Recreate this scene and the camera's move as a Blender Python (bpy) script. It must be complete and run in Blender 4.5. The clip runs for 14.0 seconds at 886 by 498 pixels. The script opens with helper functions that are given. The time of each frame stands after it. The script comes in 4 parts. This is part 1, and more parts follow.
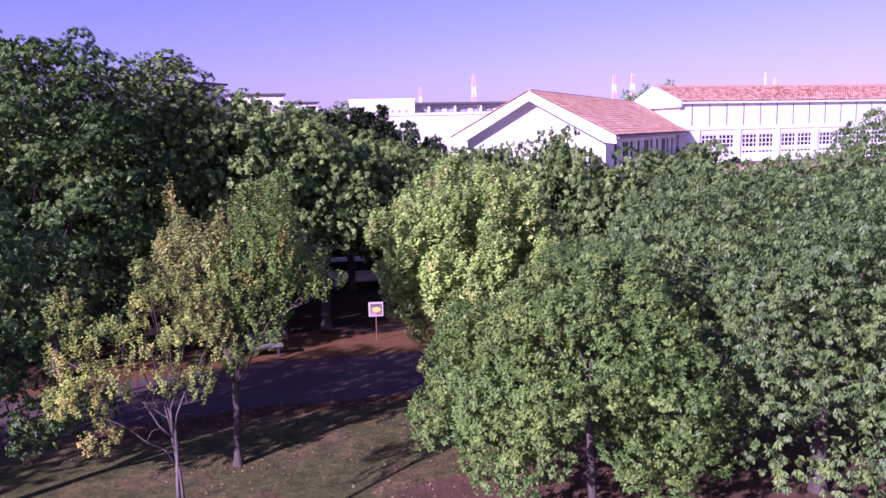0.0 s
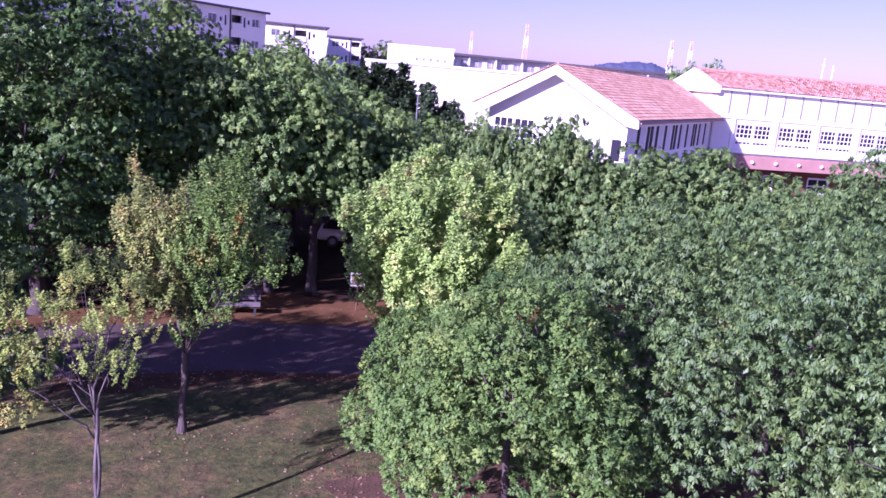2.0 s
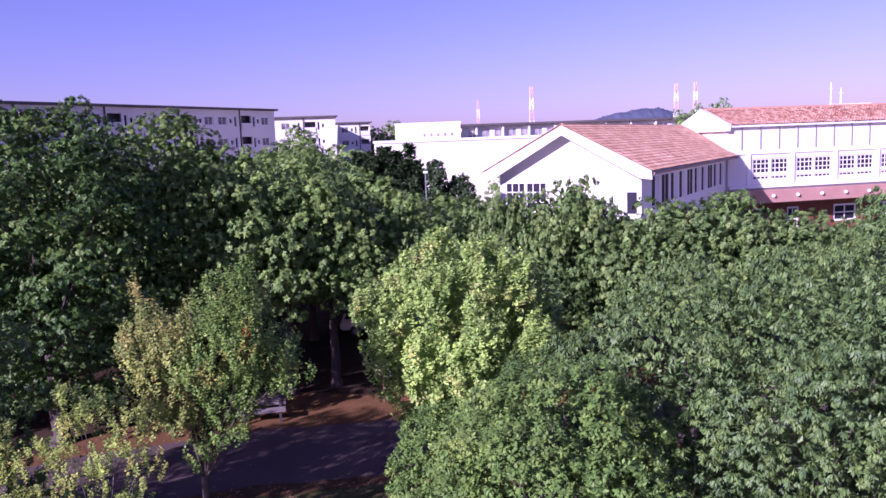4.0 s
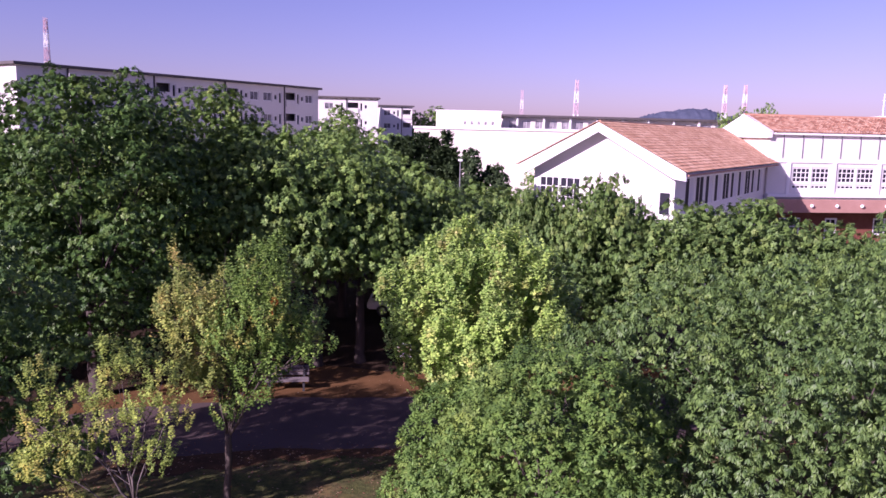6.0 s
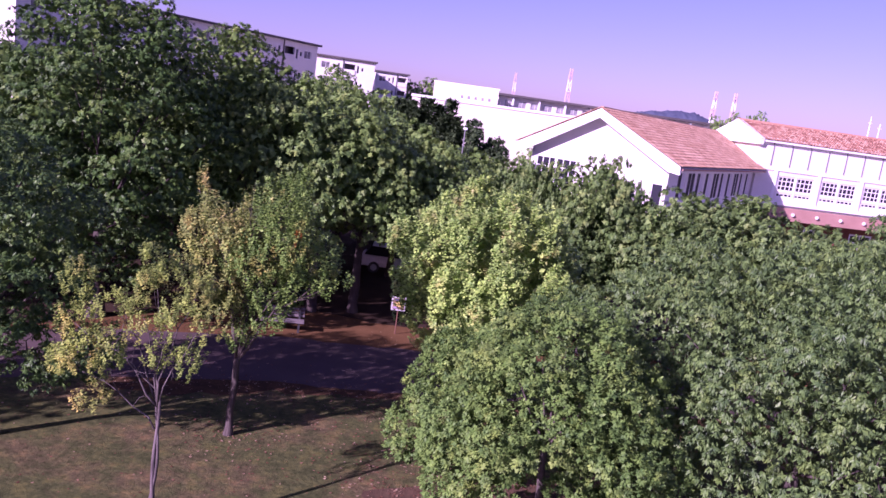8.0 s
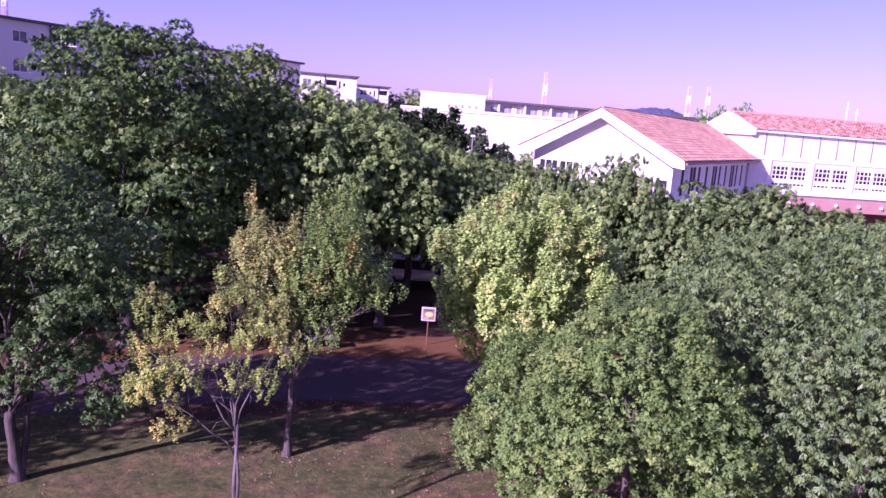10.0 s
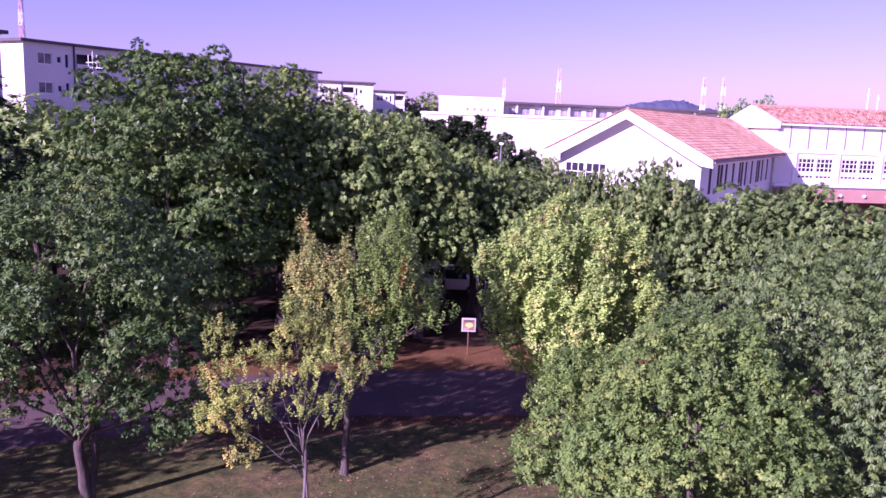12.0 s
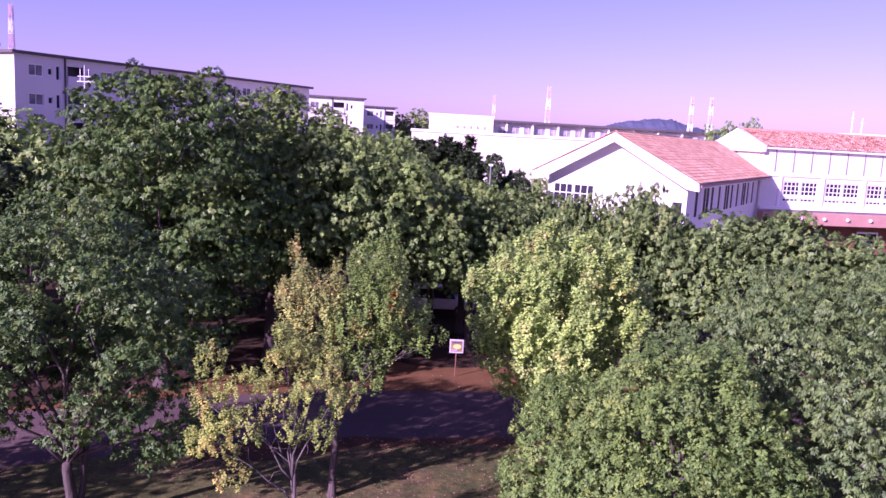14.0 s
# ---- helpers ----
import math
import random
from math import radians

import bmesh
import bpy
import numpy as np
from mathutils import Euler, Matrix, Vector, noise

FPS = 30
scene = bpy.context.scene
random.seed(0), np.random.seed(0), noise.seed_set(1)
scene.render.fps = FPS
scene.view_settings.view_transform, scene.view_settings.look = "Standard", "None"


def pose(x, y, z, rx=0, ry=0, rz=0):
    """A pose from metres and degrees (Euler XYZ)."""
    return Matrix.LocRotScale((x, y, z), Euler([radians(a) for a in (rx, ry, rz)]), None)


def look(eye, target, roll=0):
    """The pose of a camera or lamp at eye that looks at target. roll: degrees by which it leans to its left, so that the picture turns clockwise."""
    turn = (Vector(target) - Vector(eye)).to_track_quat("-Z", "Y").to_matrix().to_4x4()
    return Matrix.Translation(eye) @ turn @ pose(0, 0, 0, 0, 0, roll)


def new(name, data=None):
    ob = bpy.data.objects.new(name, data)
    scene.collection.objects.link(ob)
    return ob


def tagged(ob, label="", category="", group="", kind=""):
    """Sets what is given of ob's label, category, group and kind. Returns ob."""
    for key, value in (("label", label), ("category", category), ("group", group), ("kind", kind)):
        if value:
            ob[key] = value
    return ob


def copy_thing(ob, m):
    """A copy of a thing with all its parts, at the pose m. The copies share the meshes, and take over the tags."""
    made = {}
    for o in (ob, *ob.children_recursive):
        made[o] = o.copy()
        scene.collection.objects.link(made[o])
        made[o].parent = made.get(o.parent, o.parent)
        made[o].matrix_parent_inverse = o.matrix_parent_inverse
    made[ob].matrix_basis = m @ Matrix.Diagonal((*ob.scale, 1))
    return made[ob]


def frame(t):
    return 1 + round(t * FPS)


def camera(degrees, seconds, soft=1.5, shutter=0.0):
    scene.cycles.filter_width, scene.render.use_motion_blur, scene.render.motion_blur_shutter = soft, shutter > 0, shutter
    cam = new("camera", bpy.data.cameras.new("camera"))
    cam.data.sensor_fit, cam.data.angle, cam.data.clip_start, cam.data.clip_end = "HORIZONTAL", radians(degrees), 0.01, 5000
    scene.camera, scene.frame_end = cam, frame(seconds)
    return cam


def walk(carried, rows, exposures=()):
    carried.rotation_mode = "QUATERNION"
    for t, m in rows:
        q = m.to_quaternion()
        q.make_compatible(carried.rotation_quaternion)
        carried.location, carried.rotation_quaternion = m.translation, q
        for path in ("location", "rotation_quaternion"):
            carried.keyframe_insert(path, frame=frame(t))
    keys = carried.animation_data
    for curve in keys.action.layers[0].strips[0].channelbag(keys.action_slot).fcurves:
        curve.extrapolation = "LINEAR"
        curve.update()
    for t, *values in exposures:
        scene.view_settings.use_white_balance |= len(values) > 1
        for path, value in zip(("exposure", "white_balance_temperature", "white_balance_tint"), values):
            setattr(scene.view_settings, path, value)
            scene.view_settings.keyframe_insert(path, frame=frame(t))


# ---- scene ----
cam = camera(60.0, 14.0, soft=1.55)
PATH = [
    (0, (-1.201, -0.686, 8.226), (-1.099, 1.289, 7.924), -1.3),
    (0.5, (-0.754, -0.655, 8.507), (-0.68, 1.32, 8.2), -1.0),
    (1, (-0.193, -0.552, 8.848), (-0.178, 1.394, 8.385), -0.3),
    (1.5, (0.258, -0.449, 9.182), (0.228, 1.505, 8.756), 4.9),
    (2, (0.523, -0.233, 9.546), (0.547, 1.717, 9.103), 5.1),
    (2.5, (0.677, -0.09, 9.787), (0.709, 1.877, 9.423), 1.2),
    (3, (0.963, 0.133, 10.036), (1.048, 2.081, 9.59), 13.0),
    (3.5, (0.807, 0.341, 10.008), (0.827, 2.297, 9.59), 8.5),
    (3.7, (0.85, 0.623, 9.827), (0.8, 2.605, 9.56), -2.4),
    (5.8, (1.042, 0.01, 10.035), (0.899, 1.981, 9.732), 0.9),
    (6, (1.218, -0.186, 9.912), (1.074, 1.786, 9.611), 1.3),
    (6.5, (1.549, -0.525, 9.836), (1.474, 1.445, 9.503), 13.6),
    (7, (1.34, -0.794, 9.71), (1.278, 1.175, 9.367), 12.5),
    (7.5, (0.859, -1.004, 9.614), (0.799, 0.964, 9.265), 11.0),
    (7.7, (0.594, -1.108, 9.518), (0.51, 0.858, 9.16), 9.2),
    (9.8, (-1.347, -1.276, 9.123), (-1.355, 0.692, 8.768), 4.2),
    (10, (-1.479, -1.254, 9.152), (-1.513, 0.718, 8.822), 4.5),
    (10.5, (-1.717, -1.293, 9.241), (-1.759, 0.686, 8.958), 4.5),
    (11, (-2.012, -1.345, 9.32), (-2.073, 0.632, 9.02), 1.7),
    (11.5, (-2.199, -1.4, 9.45), (-2.264, 0.572, 9.127), 2.1),
    (12, (-2.305, -1.467, 9.583), (-2.386, 0.504, 9.252), 2.3),
    (12.5, (-2.369, -1.52, 9.669), (-2.46, 0.454, 9.358), 2.1),
    (13, (-2.378, -1.57, 9.778), (-2.468, 0.403, 9.459), 3.0),
    (13.5, (-2.358, -1.651, 9.868), (-2.456, 0.324, 9.571), 3.0),
    (14, (-2.357, -1.719, 9.921), (-2.409, 0.259, 9.629), 3.2),
]
walk(cam, [(t, look(eye, target, roll)) for t, eye, target, roll in PATH],
     exposures=[(0.0, 0.93, 5350, 82.0), (0.5, 0.93, 5400, 78.0), (1.0, 1.13, 5250, 78.0), (2.0, 1.21, 5050, 73.0), (2.5, 1.01, 5100, 80.0), (3.0, 0.99, 5280, 72.0),
                (3.7, 0.93, 5280, 68.0), (5.6, 0.84, 5820, 55.0), (6.1, 0.82, 5820, 55.0), (6.5, 0.84, 5680, 72.0), (7.7, 0.85, 5580, 82.0), (9.8, 1.09, 5420, 92.0), (14.0, 1.12, 5580, 91.0)])

# ---- light ----
SUN_FROM = Vector((-0.713, -0.701, 0.452)).normalized()
world = bpy.data.worlds.new("sky")
scene.world = world
world.use_nodes = True
wn = world.node_tree.nodes
wn.clear()
sky = wn.new("ShaderNodeTexSky")
sky.sky_type, sky.sun_disc = "NISHITA", False
sky.sun_elevation = math.asin(SUN_FROM.z)
sky.sun_rotation = math.atan2(SUN_FROM.x, SUN_FROM.y)
sky.air_density, sky.dust_density, sky.ozone_density = 1.0, 0.7, 1.6
wback = wn.new("ShaderNodeBackground")
wback.inputs["Strength"].default_value = 0.053
wout = wn.new("ShaderNodeOutputWorld")
wtint = wn.new("ShaderNodeMix")
wtint.data_type, wtint.blend_type = "RGBA", "MULTIPLY"
wtint.inputs[0].default_value = 1.0
wtint.inputs[7].default_value = (1.075, 0.895, 1.22, 1)
world.node_tree.links.new(sky.outputs[0], wtint.inputs[6])
world.node_tree.links.new(wtint.outputs[2], wback.inputs[0])
world.node_tree.links.new(wback.outputs[0], wout.inputs[0])
sun_data = bpy.data.lights.new("sun", "SUN")
sun_data.energy, sun_data.angle, sun_data.color = 5.0, radians(0.6), (1.0, 0.92, 0.80)
sun = new("sun", sun_data)
sun.matrix_world = look((0, 0, 60), Vector((0, 0, 60)) - SUN_FROM)


# ---- materials ----
def material(name, rough=0.8, spec=0.3, metal=0.0):
    m = bpy.data.materials.new(name)
    m.use_nodes = True
    b = m.node_tree.nodes["Principled BSDF"]
    b.inputs["Roughness"].default_value = rough
    b.inputs["Specular IOR Level"].default_value = spec
    b.inputs["Metallic"].default_value = metal
    return m, m.node_tree.nodes, m.node_tree.links, b


def ramp(nodes, links, source, stops):
    r = nodes.new("ShaderNodeValToRGB")
    while len(r.color_ramp.elements) < len(stops):
        r.color_ramp.elements.new(0.5)
    for e, (at, colour) in zip(r.color_ramp.elements, stops):
        e.position, e.color = at, (*colour, 1)
    links.new(source, r.inputs[0])
    return r.outputs[0]


def noise_of(nodes, links, scale, detail=4.0, rough=0.6, stretch=(1, 1, 1), space="Object"):
    c = nodes.new("ShaderNodeTexCoord")
    mp = nodes.new("ShaderNodeMapping")
    mp.inputs["Scale"].default_value = stretch
    links.new(c.outputs[space], mp.inputs[0])
    n = nodes.new("ShaderNodeTexNoise")
    n.inputs["Scale"].default_value, n.inputs["Detail"].default_value, n.inputs["Roughness"].default_value = scale, detail, rough
    links.new(mp.outputs[0], n.inputs["Vector"])
    return n.outputs["Fac"]


def blend(nodes, links, fac, a, b, kind="MIX"):
    x = nodes.new("ShaderNodeMix")
    x.data_type, x.blend_type = "RGBA", kind
    for socket, value in ((x.inputs[0], fac), (x.inputs[6], a), (x.inputs[7], b)):
        if isinstance(value, (int, float)):
            socket.default_value = value
        elif isinstance(value, tuple):
            socket.default_value = (*value, 1)
        else:
            links.new(value, socket)
    return x.outputs[2]


def bump(nodes, links, b, height, strength, distance):
    n = nodes.new("ShaderNodeBump")
    n.inputs["Strength"].default_value, n.inputs["Distance"].default_value = strength, distance
    links.new(height, n.inputs["Height"])
    links.new(n.outputs[0], b.inputs["Normal"])


def surface(name, dark, light, scale=1.0, fine=12.0, rough=0.8, spec=0.3, depth=0.01, stretch=(1, 1, 1), metal=0.0):
    """A surface with stains at a large scale and grain at a small one."""
    m, n, l, b = material(name, rough, spec, metal)
    big = noise_of(n, l, scale, 4, 0.6, stretch)
    small = noise_of(n, l, fine, 3, 0.7, stretch)
    base = ramp(n, l, big, [(0.3, dark), (0.7, light)])
    l.new(blend(n, l, 0.35, base, ramp(n, l, small, [(0.3, dark), (0.7, light)])), b.inputs["Base Color"])
    if depth:
        bump(n, l, b, small, 0.6, depth)
    return m


def foliage(name, dark, light, accent, accent_share, rough=0.5, spec=0.35, lit_through=0.09):
    """Leaves: each leaf has its own shade, whole sprays turn towards the accent colour."""
    dark, light, accent = ((r * 1.02 + 0.003, g, u * 1.05 + 0.004) for r, g, u in (dark, light, accent))
    m, n, l, b = material(name, rough, spec)
    g = n.new("ShaderNodeNewGeometry")
    own = ramp(n, l, g.outputs["Random Per Island"], [(0.0, dark), (1.0, light)])
    spray = noise_of(n, l, 1.1, 3, 0.6)
    share = ramp(n, l, spray, [(0.62 - accent_share * 0.5, (0, 0, 0)), (0.78 - accent_share * 0.4, (1, 1, 1))])
    mixed = blend(n, l, share, own, accent)
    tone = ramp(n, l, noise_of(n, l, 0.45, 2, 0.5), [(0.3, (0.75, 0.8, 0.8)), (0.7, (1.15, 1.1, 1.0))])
    # Tufts of young and old leaves, contrast widened to mimic shade between clumps.
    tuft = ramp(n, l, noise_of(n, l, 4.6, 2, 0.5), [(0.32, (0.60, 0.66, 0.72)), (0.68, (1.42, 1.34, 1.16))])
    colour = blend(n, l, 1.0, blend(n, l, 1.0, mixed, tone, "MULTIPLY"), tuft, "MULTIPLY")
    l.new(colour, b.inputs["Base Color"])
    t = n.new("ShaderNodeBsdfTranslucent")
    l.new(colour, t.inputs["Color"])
    x = n.new("ShaderNodeMixShader")
    x.inputs[0].default_value = lit_through
    l.new(b.outputs[0], x.inputs[1])
    l.new(t.outputs[0], x.inputs[2])
    l.new(x.outputs[0], n["Material Output"].inputs["Surface"])
    return m


M_lawn, n, l, b = material("lawn", 0.95, 0.1)
patch = noise_of(n, l, 0.42, 7, 0.72)
blade = noise_of(n, l, 6.0, 8, 0.78)
grassy = ramp(n, l, blade, [(0.25, (0.040, 0.049, 0.016)), (0.75, (0.132, 0.145, 0.052))])
bare = ramp(n, l, blade, [(0.25, (0.074, 0.058, 0.026)), (0.75, (0.205, 0.160, 0.078))])
bump(n, l, b, blade, 0.9, 0.05)
# Mid-scale mottling: dappled sun and litter clumps put into the lawn's colour.
dappled = ramp(n, l, noise_of(n, l, 1.9, 6, 0.75), [(0.32, (0.5, 0.52, 0.52)), (0.5, (1, 1, 1)), (0.68, (1.75, 1.5, 1.25))])
l.new(blend(n, l, 1.0, blend(n, l, ramp(n, l, patch, [(0.47, (0, 0, 0)), (0.63, (1, 1, 1))]), grassy, bare), dappled, "MULTIPLY"), b.inputs["Base Color"])

M_asphalt = surface("asphalt", (0.080, 0.057, 0.054), (0.120, 0.086, 0.080), 0.5, 40.0, 0.9, 0.2, 0.004)
# Yard paving is made pale to bounce sunlight onto the shaded school walls.
M_concrete = surface("pale_concrete", (0.34, 0.32, 0.30), (0.46, 0.44, 0.42), 0.4, 14.0, 0.9, 0.2, 0.004)
M_redsoil = surface("red_soil", (0.105, 0.055, 0.022), (0.19, 0.10, 0.042), 0.9, 18.0, 0.95, 0.1, 0.02)
M_patch = surface("soil_under_trees", (0.060, 0.044, 0.026), (0.165, 0.098, 0.060), 1.6, 16.0, 0.95, 0.1, 0.03)
# Brown soil whose dark tone also carries the shade under the trees.
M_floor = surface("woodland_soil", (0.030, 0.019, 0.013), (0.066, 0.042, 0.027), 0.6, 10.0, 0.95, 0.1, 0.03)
M_litterbed = surface("leaf_litter_bed", (0.05, 0.034, 0.018), (0.14, 0.075, 0.036), 2.4, 22.0, 0.95, 0.1, 0.02)
M_litter, n, l, b = material("fallen_leaf", 0.8, 0.2)
g = n.new("ShaderNodeNewGeometry")
l.new(ramp(n, l, g.outputs["Random Per Island"], [(0.0, (0.09, 0.04, 0.02)), (0.6, (0.22, 0.10, 0.055)), (1.0, (0.40, 0.30, 0.18))]), b.inputs["Base Color"])

M_wall = surface("white_render", (0.70, 0.67, 0.64), (0.80, 0.77, 0.74), 0.25, 6.0, 0.85, 0.2, 0.002)
M_cream = surface("cream_render", (0.74, 0.68, 0.60), (0.82, 0.77, 0.69), 0.15, 4.0, 0.85, 0.2, 0.002)
M_trim = surface("white_paint", (0.78, 0.77, 0.76), (0.84, 0.83, 0.82), 0.6, 12.0, 0.6, 0.35, 0.001)
M_aptwall = surface("apartment_render", (0.62, 0.59, 0.58), (0.72, 0.69, 0.67), 0.1, 3.0, 0.85, 0.2, 0.002)
M_slab = surface("dark_roof_edge", (0.070, 0.063, 0.063), (0.126, 0.112, 0.112), 0.3, 4.0, 0.8, 0.3, 0.0)
M_brick = surface("red_brick", (0.150, 0.053, 0.034), (0.247, 0.098, 0.064), 0.8, 8.0, 0.85, 0.25, 0.004)
M_fascia = surface("terracotta_fascia", (0.36, 0.20, 0.155), (0.46, 0.27, 0.22), 0.5, 8.0, 0.75, 0.3, 0.002)
M_grey = surface("grey_metal", (0.30, 0.30, 0.31), (0.42, 0.42, 0.43), 2.0, 20.0, 0.45, 0.5, 0.0, metal=0.6)
# Near-black rooms and grey balcony backs have their shade in the colour.
M_dark = surface("dark_interior", (0.02, 0.02, 0.025), (0.05, 0.05, 0.06), 0.6, 5.0, 0.8, 0.2, 0.0)
M_recess = surface("shaded_recess", (0.16, 0.15, 0.16), (0.24, 0.23, 0.24), 0.5, 5.0, 0.85, 0.2, 0.0)
M_curtain = surface("pale_curtain", (0.60, 0.58, 0.60), (0.75, 0.73, 0.74), 2.0, 14.0, 0.9, 0.1, 0.01, (6, 6, 0.3))
# Weathered planks, darkened to carry the shade that falls on the bench.
M_wood = surface("weathered_plank", (0.12, 0.10, 0.10), (0.22, 0.19, 0.185), 3.0, 30.0, 0.8, 0.25, 0.003, (0.6, 6, 6))
M_iron = surface("dark_iron", (0.03, 0.03, 0.035), (0.07, 0.065, 0.065), 3.0, 30.0, 0.6, 0.4, 0.0)
M_post = surface("rusty_post", (0.140, 0.063, 0.042), (0.210, 0.105, 0.070), 4.0, 30.0, 0.7, 0.3, 0.001)
M_yellow = surface("yellow_print", (0.62, 0.46, 0.10), (0.72, 0.56, 0.18), 4.0, 30.0, 0.6, 0.3, 0.0)
M_board = surface("sign_face", (0.42, 0.41, 0.40), (0.50, 0.49, 0.48), 3.0, 20.0, 0.6, 0.3, 0.0)
M_tan = surface("tan_print", (0.20, 0.14, 0.07), (0.28, 0.20, 0.11), 6.0, 30.0, 0.6, 0.3, 0.0)
M_mauve = surface("mauve_print", (0.34, 0.24, 0.44), (0.42, 0.30, 0.52), 6.0, 30.0, 0.6, 0.3, 0.0)
M_navy = surface("dark_print", (0.05, 0.05, 0.10), (0.10, 0.09, 0.14), 4.0, 30.0, 0.6, 0.3, 0.0)
# Tower red is paled towards the sky's mauve to paint in the haze.
M_red = surface("tower_faded_red", (0.56, 0.40, 0.48), (0.62, 0.46, 0.53), 0.1, 1.0, 0.6, 0.3, 0.0)
M_white = surface("tower_white", (0.76, 0.75, 0.76), (0.84, 0.83, 0.84), 0.1, 1.0, 0.6, 0.3, 0.0)
M_silver = surface("silver_paint", (0.42, 0.43, 0.46), (0.50, 0.51, 0.54), 0.5, 20.0, 0.35, 0.5, 0.0, metal=0.4)
# Distance haze is put into the hill's colour as a bluish grey.
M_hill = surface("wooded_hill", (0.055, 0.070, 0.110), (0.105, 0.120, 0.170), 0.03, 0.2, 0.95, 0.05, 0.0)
M_bark = surface("grey_bark", (0.032, 0.026, 0.022), (0.14, 0.115, 0.10), 7.0, 30.0, 0.95, 0.1, 0.03, (1, 1, 0.16))
M_barkyoung = surface("streaked_young_bark", (0.03, 0.024, 0.022), (0.21, 0.18, 0.165), 9.0, 34.0, 0.9, 0.15, 0.02, (1, 1, 0.2))
M_barkdark = surface("dark_bark", (0.042, 0.033, 0.030), (0.096, 0.078, 0.069), 2.0, 14.0, 0.9, 0.15, 0.015, (1, 1, 0.25))

M_tile, n, l, b = material("clay_tile", 0.75, 0.3)
g = n.new("ShaderNodeNewGeometry")
each = ramp(n, l, g.outputs["Random Per Island"], [(0.0, (0.29, 0.155, 0.090)), (0.5, (0.46, 0.27, 0.165)), (1.0, (0.60, 0.41, 0.285))])
l.new(blend(n, l, 0.3, each, ramp(n, l, noise_of(n, l, 0.4, 4), [(0.3, (0.40, 0.21, 0.13)), (0.7, (0.56, 0.34, 0.23))])), b.inputs["Base Color"])
M_tilemix, n, l, b = material("mottled_tile", 0.8, 0.3)
g = n.new("ShaderNodeNewGeometry")
each = ramp(n, l, g.outputs["Random Per Island"], [(0.0, (0.24, 0.10, 0.06)), (0.45, (0.46, 0.23, 0.14)), (1.0, (0.66, 0.44, 0.30))])
l.new(blend(n, l, 0.25, each, ramp(n, l, noise_of(n, l, 0.5, 4), [(0.3, (0.20, 0.08, 0.065)), (0.7, (0.43, 0.26, 0.20))])), b.inputs["Base Color"])

M_glass, n, l, b = material("window_glass", 0.12, 0.12)
b.inputs["Base Color"].default_value = (0.03, 0.03, 0.04, 1)
M_shadeglass, n, l, b = material("shaded_window_glass", 0.5, 0.02)
b.inputs["Base Color"].default_value = (0.025, 0.025, 0.035, 1)
# Pale tone stands in for far panes washed out by bright light.
M_paleglass, n, l, b = material("curtained_glass", 0.15, 0.3)
l.new(ramp(n, l, noise_of(n, l, 0.8, 2), [(0.35, (0.20, 0.19, 0.21)), (0.65, (0.42, 0.40, 0.42))]), b.inputs["Base Color"])

M_greyglass, n, l, b = material("grey_curtained_glass", 0.2, 0.3)
l.new(ramp(n, l, noise_of(n, l, 0.7, 2), [(0.35, (0.09, 0.085, 0.10)), (0.65, (0.22, 0.21, 0.23))]), b.inputs["Base Color"])

LEAF_DARK = foliage("dark_evergreen_leaves", (0.042, 0.108, 0.022), (0.088, 0.184, 0.040), (0.135, 0.225, 0.046), 0.25, 0.5, 0.3)
LEAF_LAYER = foliage("layered_leaves", (0.040, 0.110, 0.020), (0.090, 0.192, 0.038), (0.135, 0.23, 0.044), 0.25, 0.5, 0.3)
LEAF_MID = foliage("woodland_leaves", (0.105, 0.212, 0.046), (0.182, 0.312, 0.075), (0.25, 0.355, 0.09), 0.2, 0.55, 0.25)
LEAF_LIGHT = foliage("light_evergreen_leaves", (0.078, 0.172, 0.032), (0.126, 0.235, 0.048), (0.175, 0.275, 0.056), 0.22, 0.55, 0.22)
LEAF_BLUE = foliage("glossy_drooping_leaves", (0.066, 0.138, 0.034), (0.104, 0.200, 0.050), (0.135, 0.225, 0.050), 0.2, 0.48, 0.32)
LEAF_YELLOW = foliage("yellow_green_leaves", (0.210, 0.385, 0.070), (0.355, 0.525, 0.13), (0.47, 0.46, 0.155), 0.12, 0.55, 0.25)
LEAF_TURN = foliage("turning_leaves", (0.095, 0.205, 0.034), (0.180, 0.305, 0.060), (0.36, 0.34, 0.08), 0.15, 0.55, 0.25)
LEAF_OLIVE = foliage("thin_yellowing_leaves", (0.175, 0.275, 0.052), (0.315, 0.42, 0.088), (0.45, 0.41, 0.105), 0.22, 0.55, 0.25)
LEAF_DULL = foliage("dull_olive_leaves", (0.080, 0.168, 0.038), (0.142, 0.248, 0.064), (0.195, 0.285, 0.078), 0.2, 0.55, 0.25)
LEAF_PALE = foliage("pale_yellow_leaves", (0.20, 0.30, 0.062), (0.36, 0.425, 0.11), (0.49, 0.405, 0.115), 0.2, 0.55, 0.25)
LEAF_RED = foliage("red_autumn_leaves", (0.24, 0.10, 0.02), (0.33, 0.14, 0.03), (0.32, 0.20, 0.04), 0.2)
LEAF_CYPRESS = foliage("cypress_leaves", (0.028, 0.062, 0.022), (0.058, 0.106, 0.040), (0.065, 0.11, 0.04), 0.1, 0.7, 0.2, 0.1)


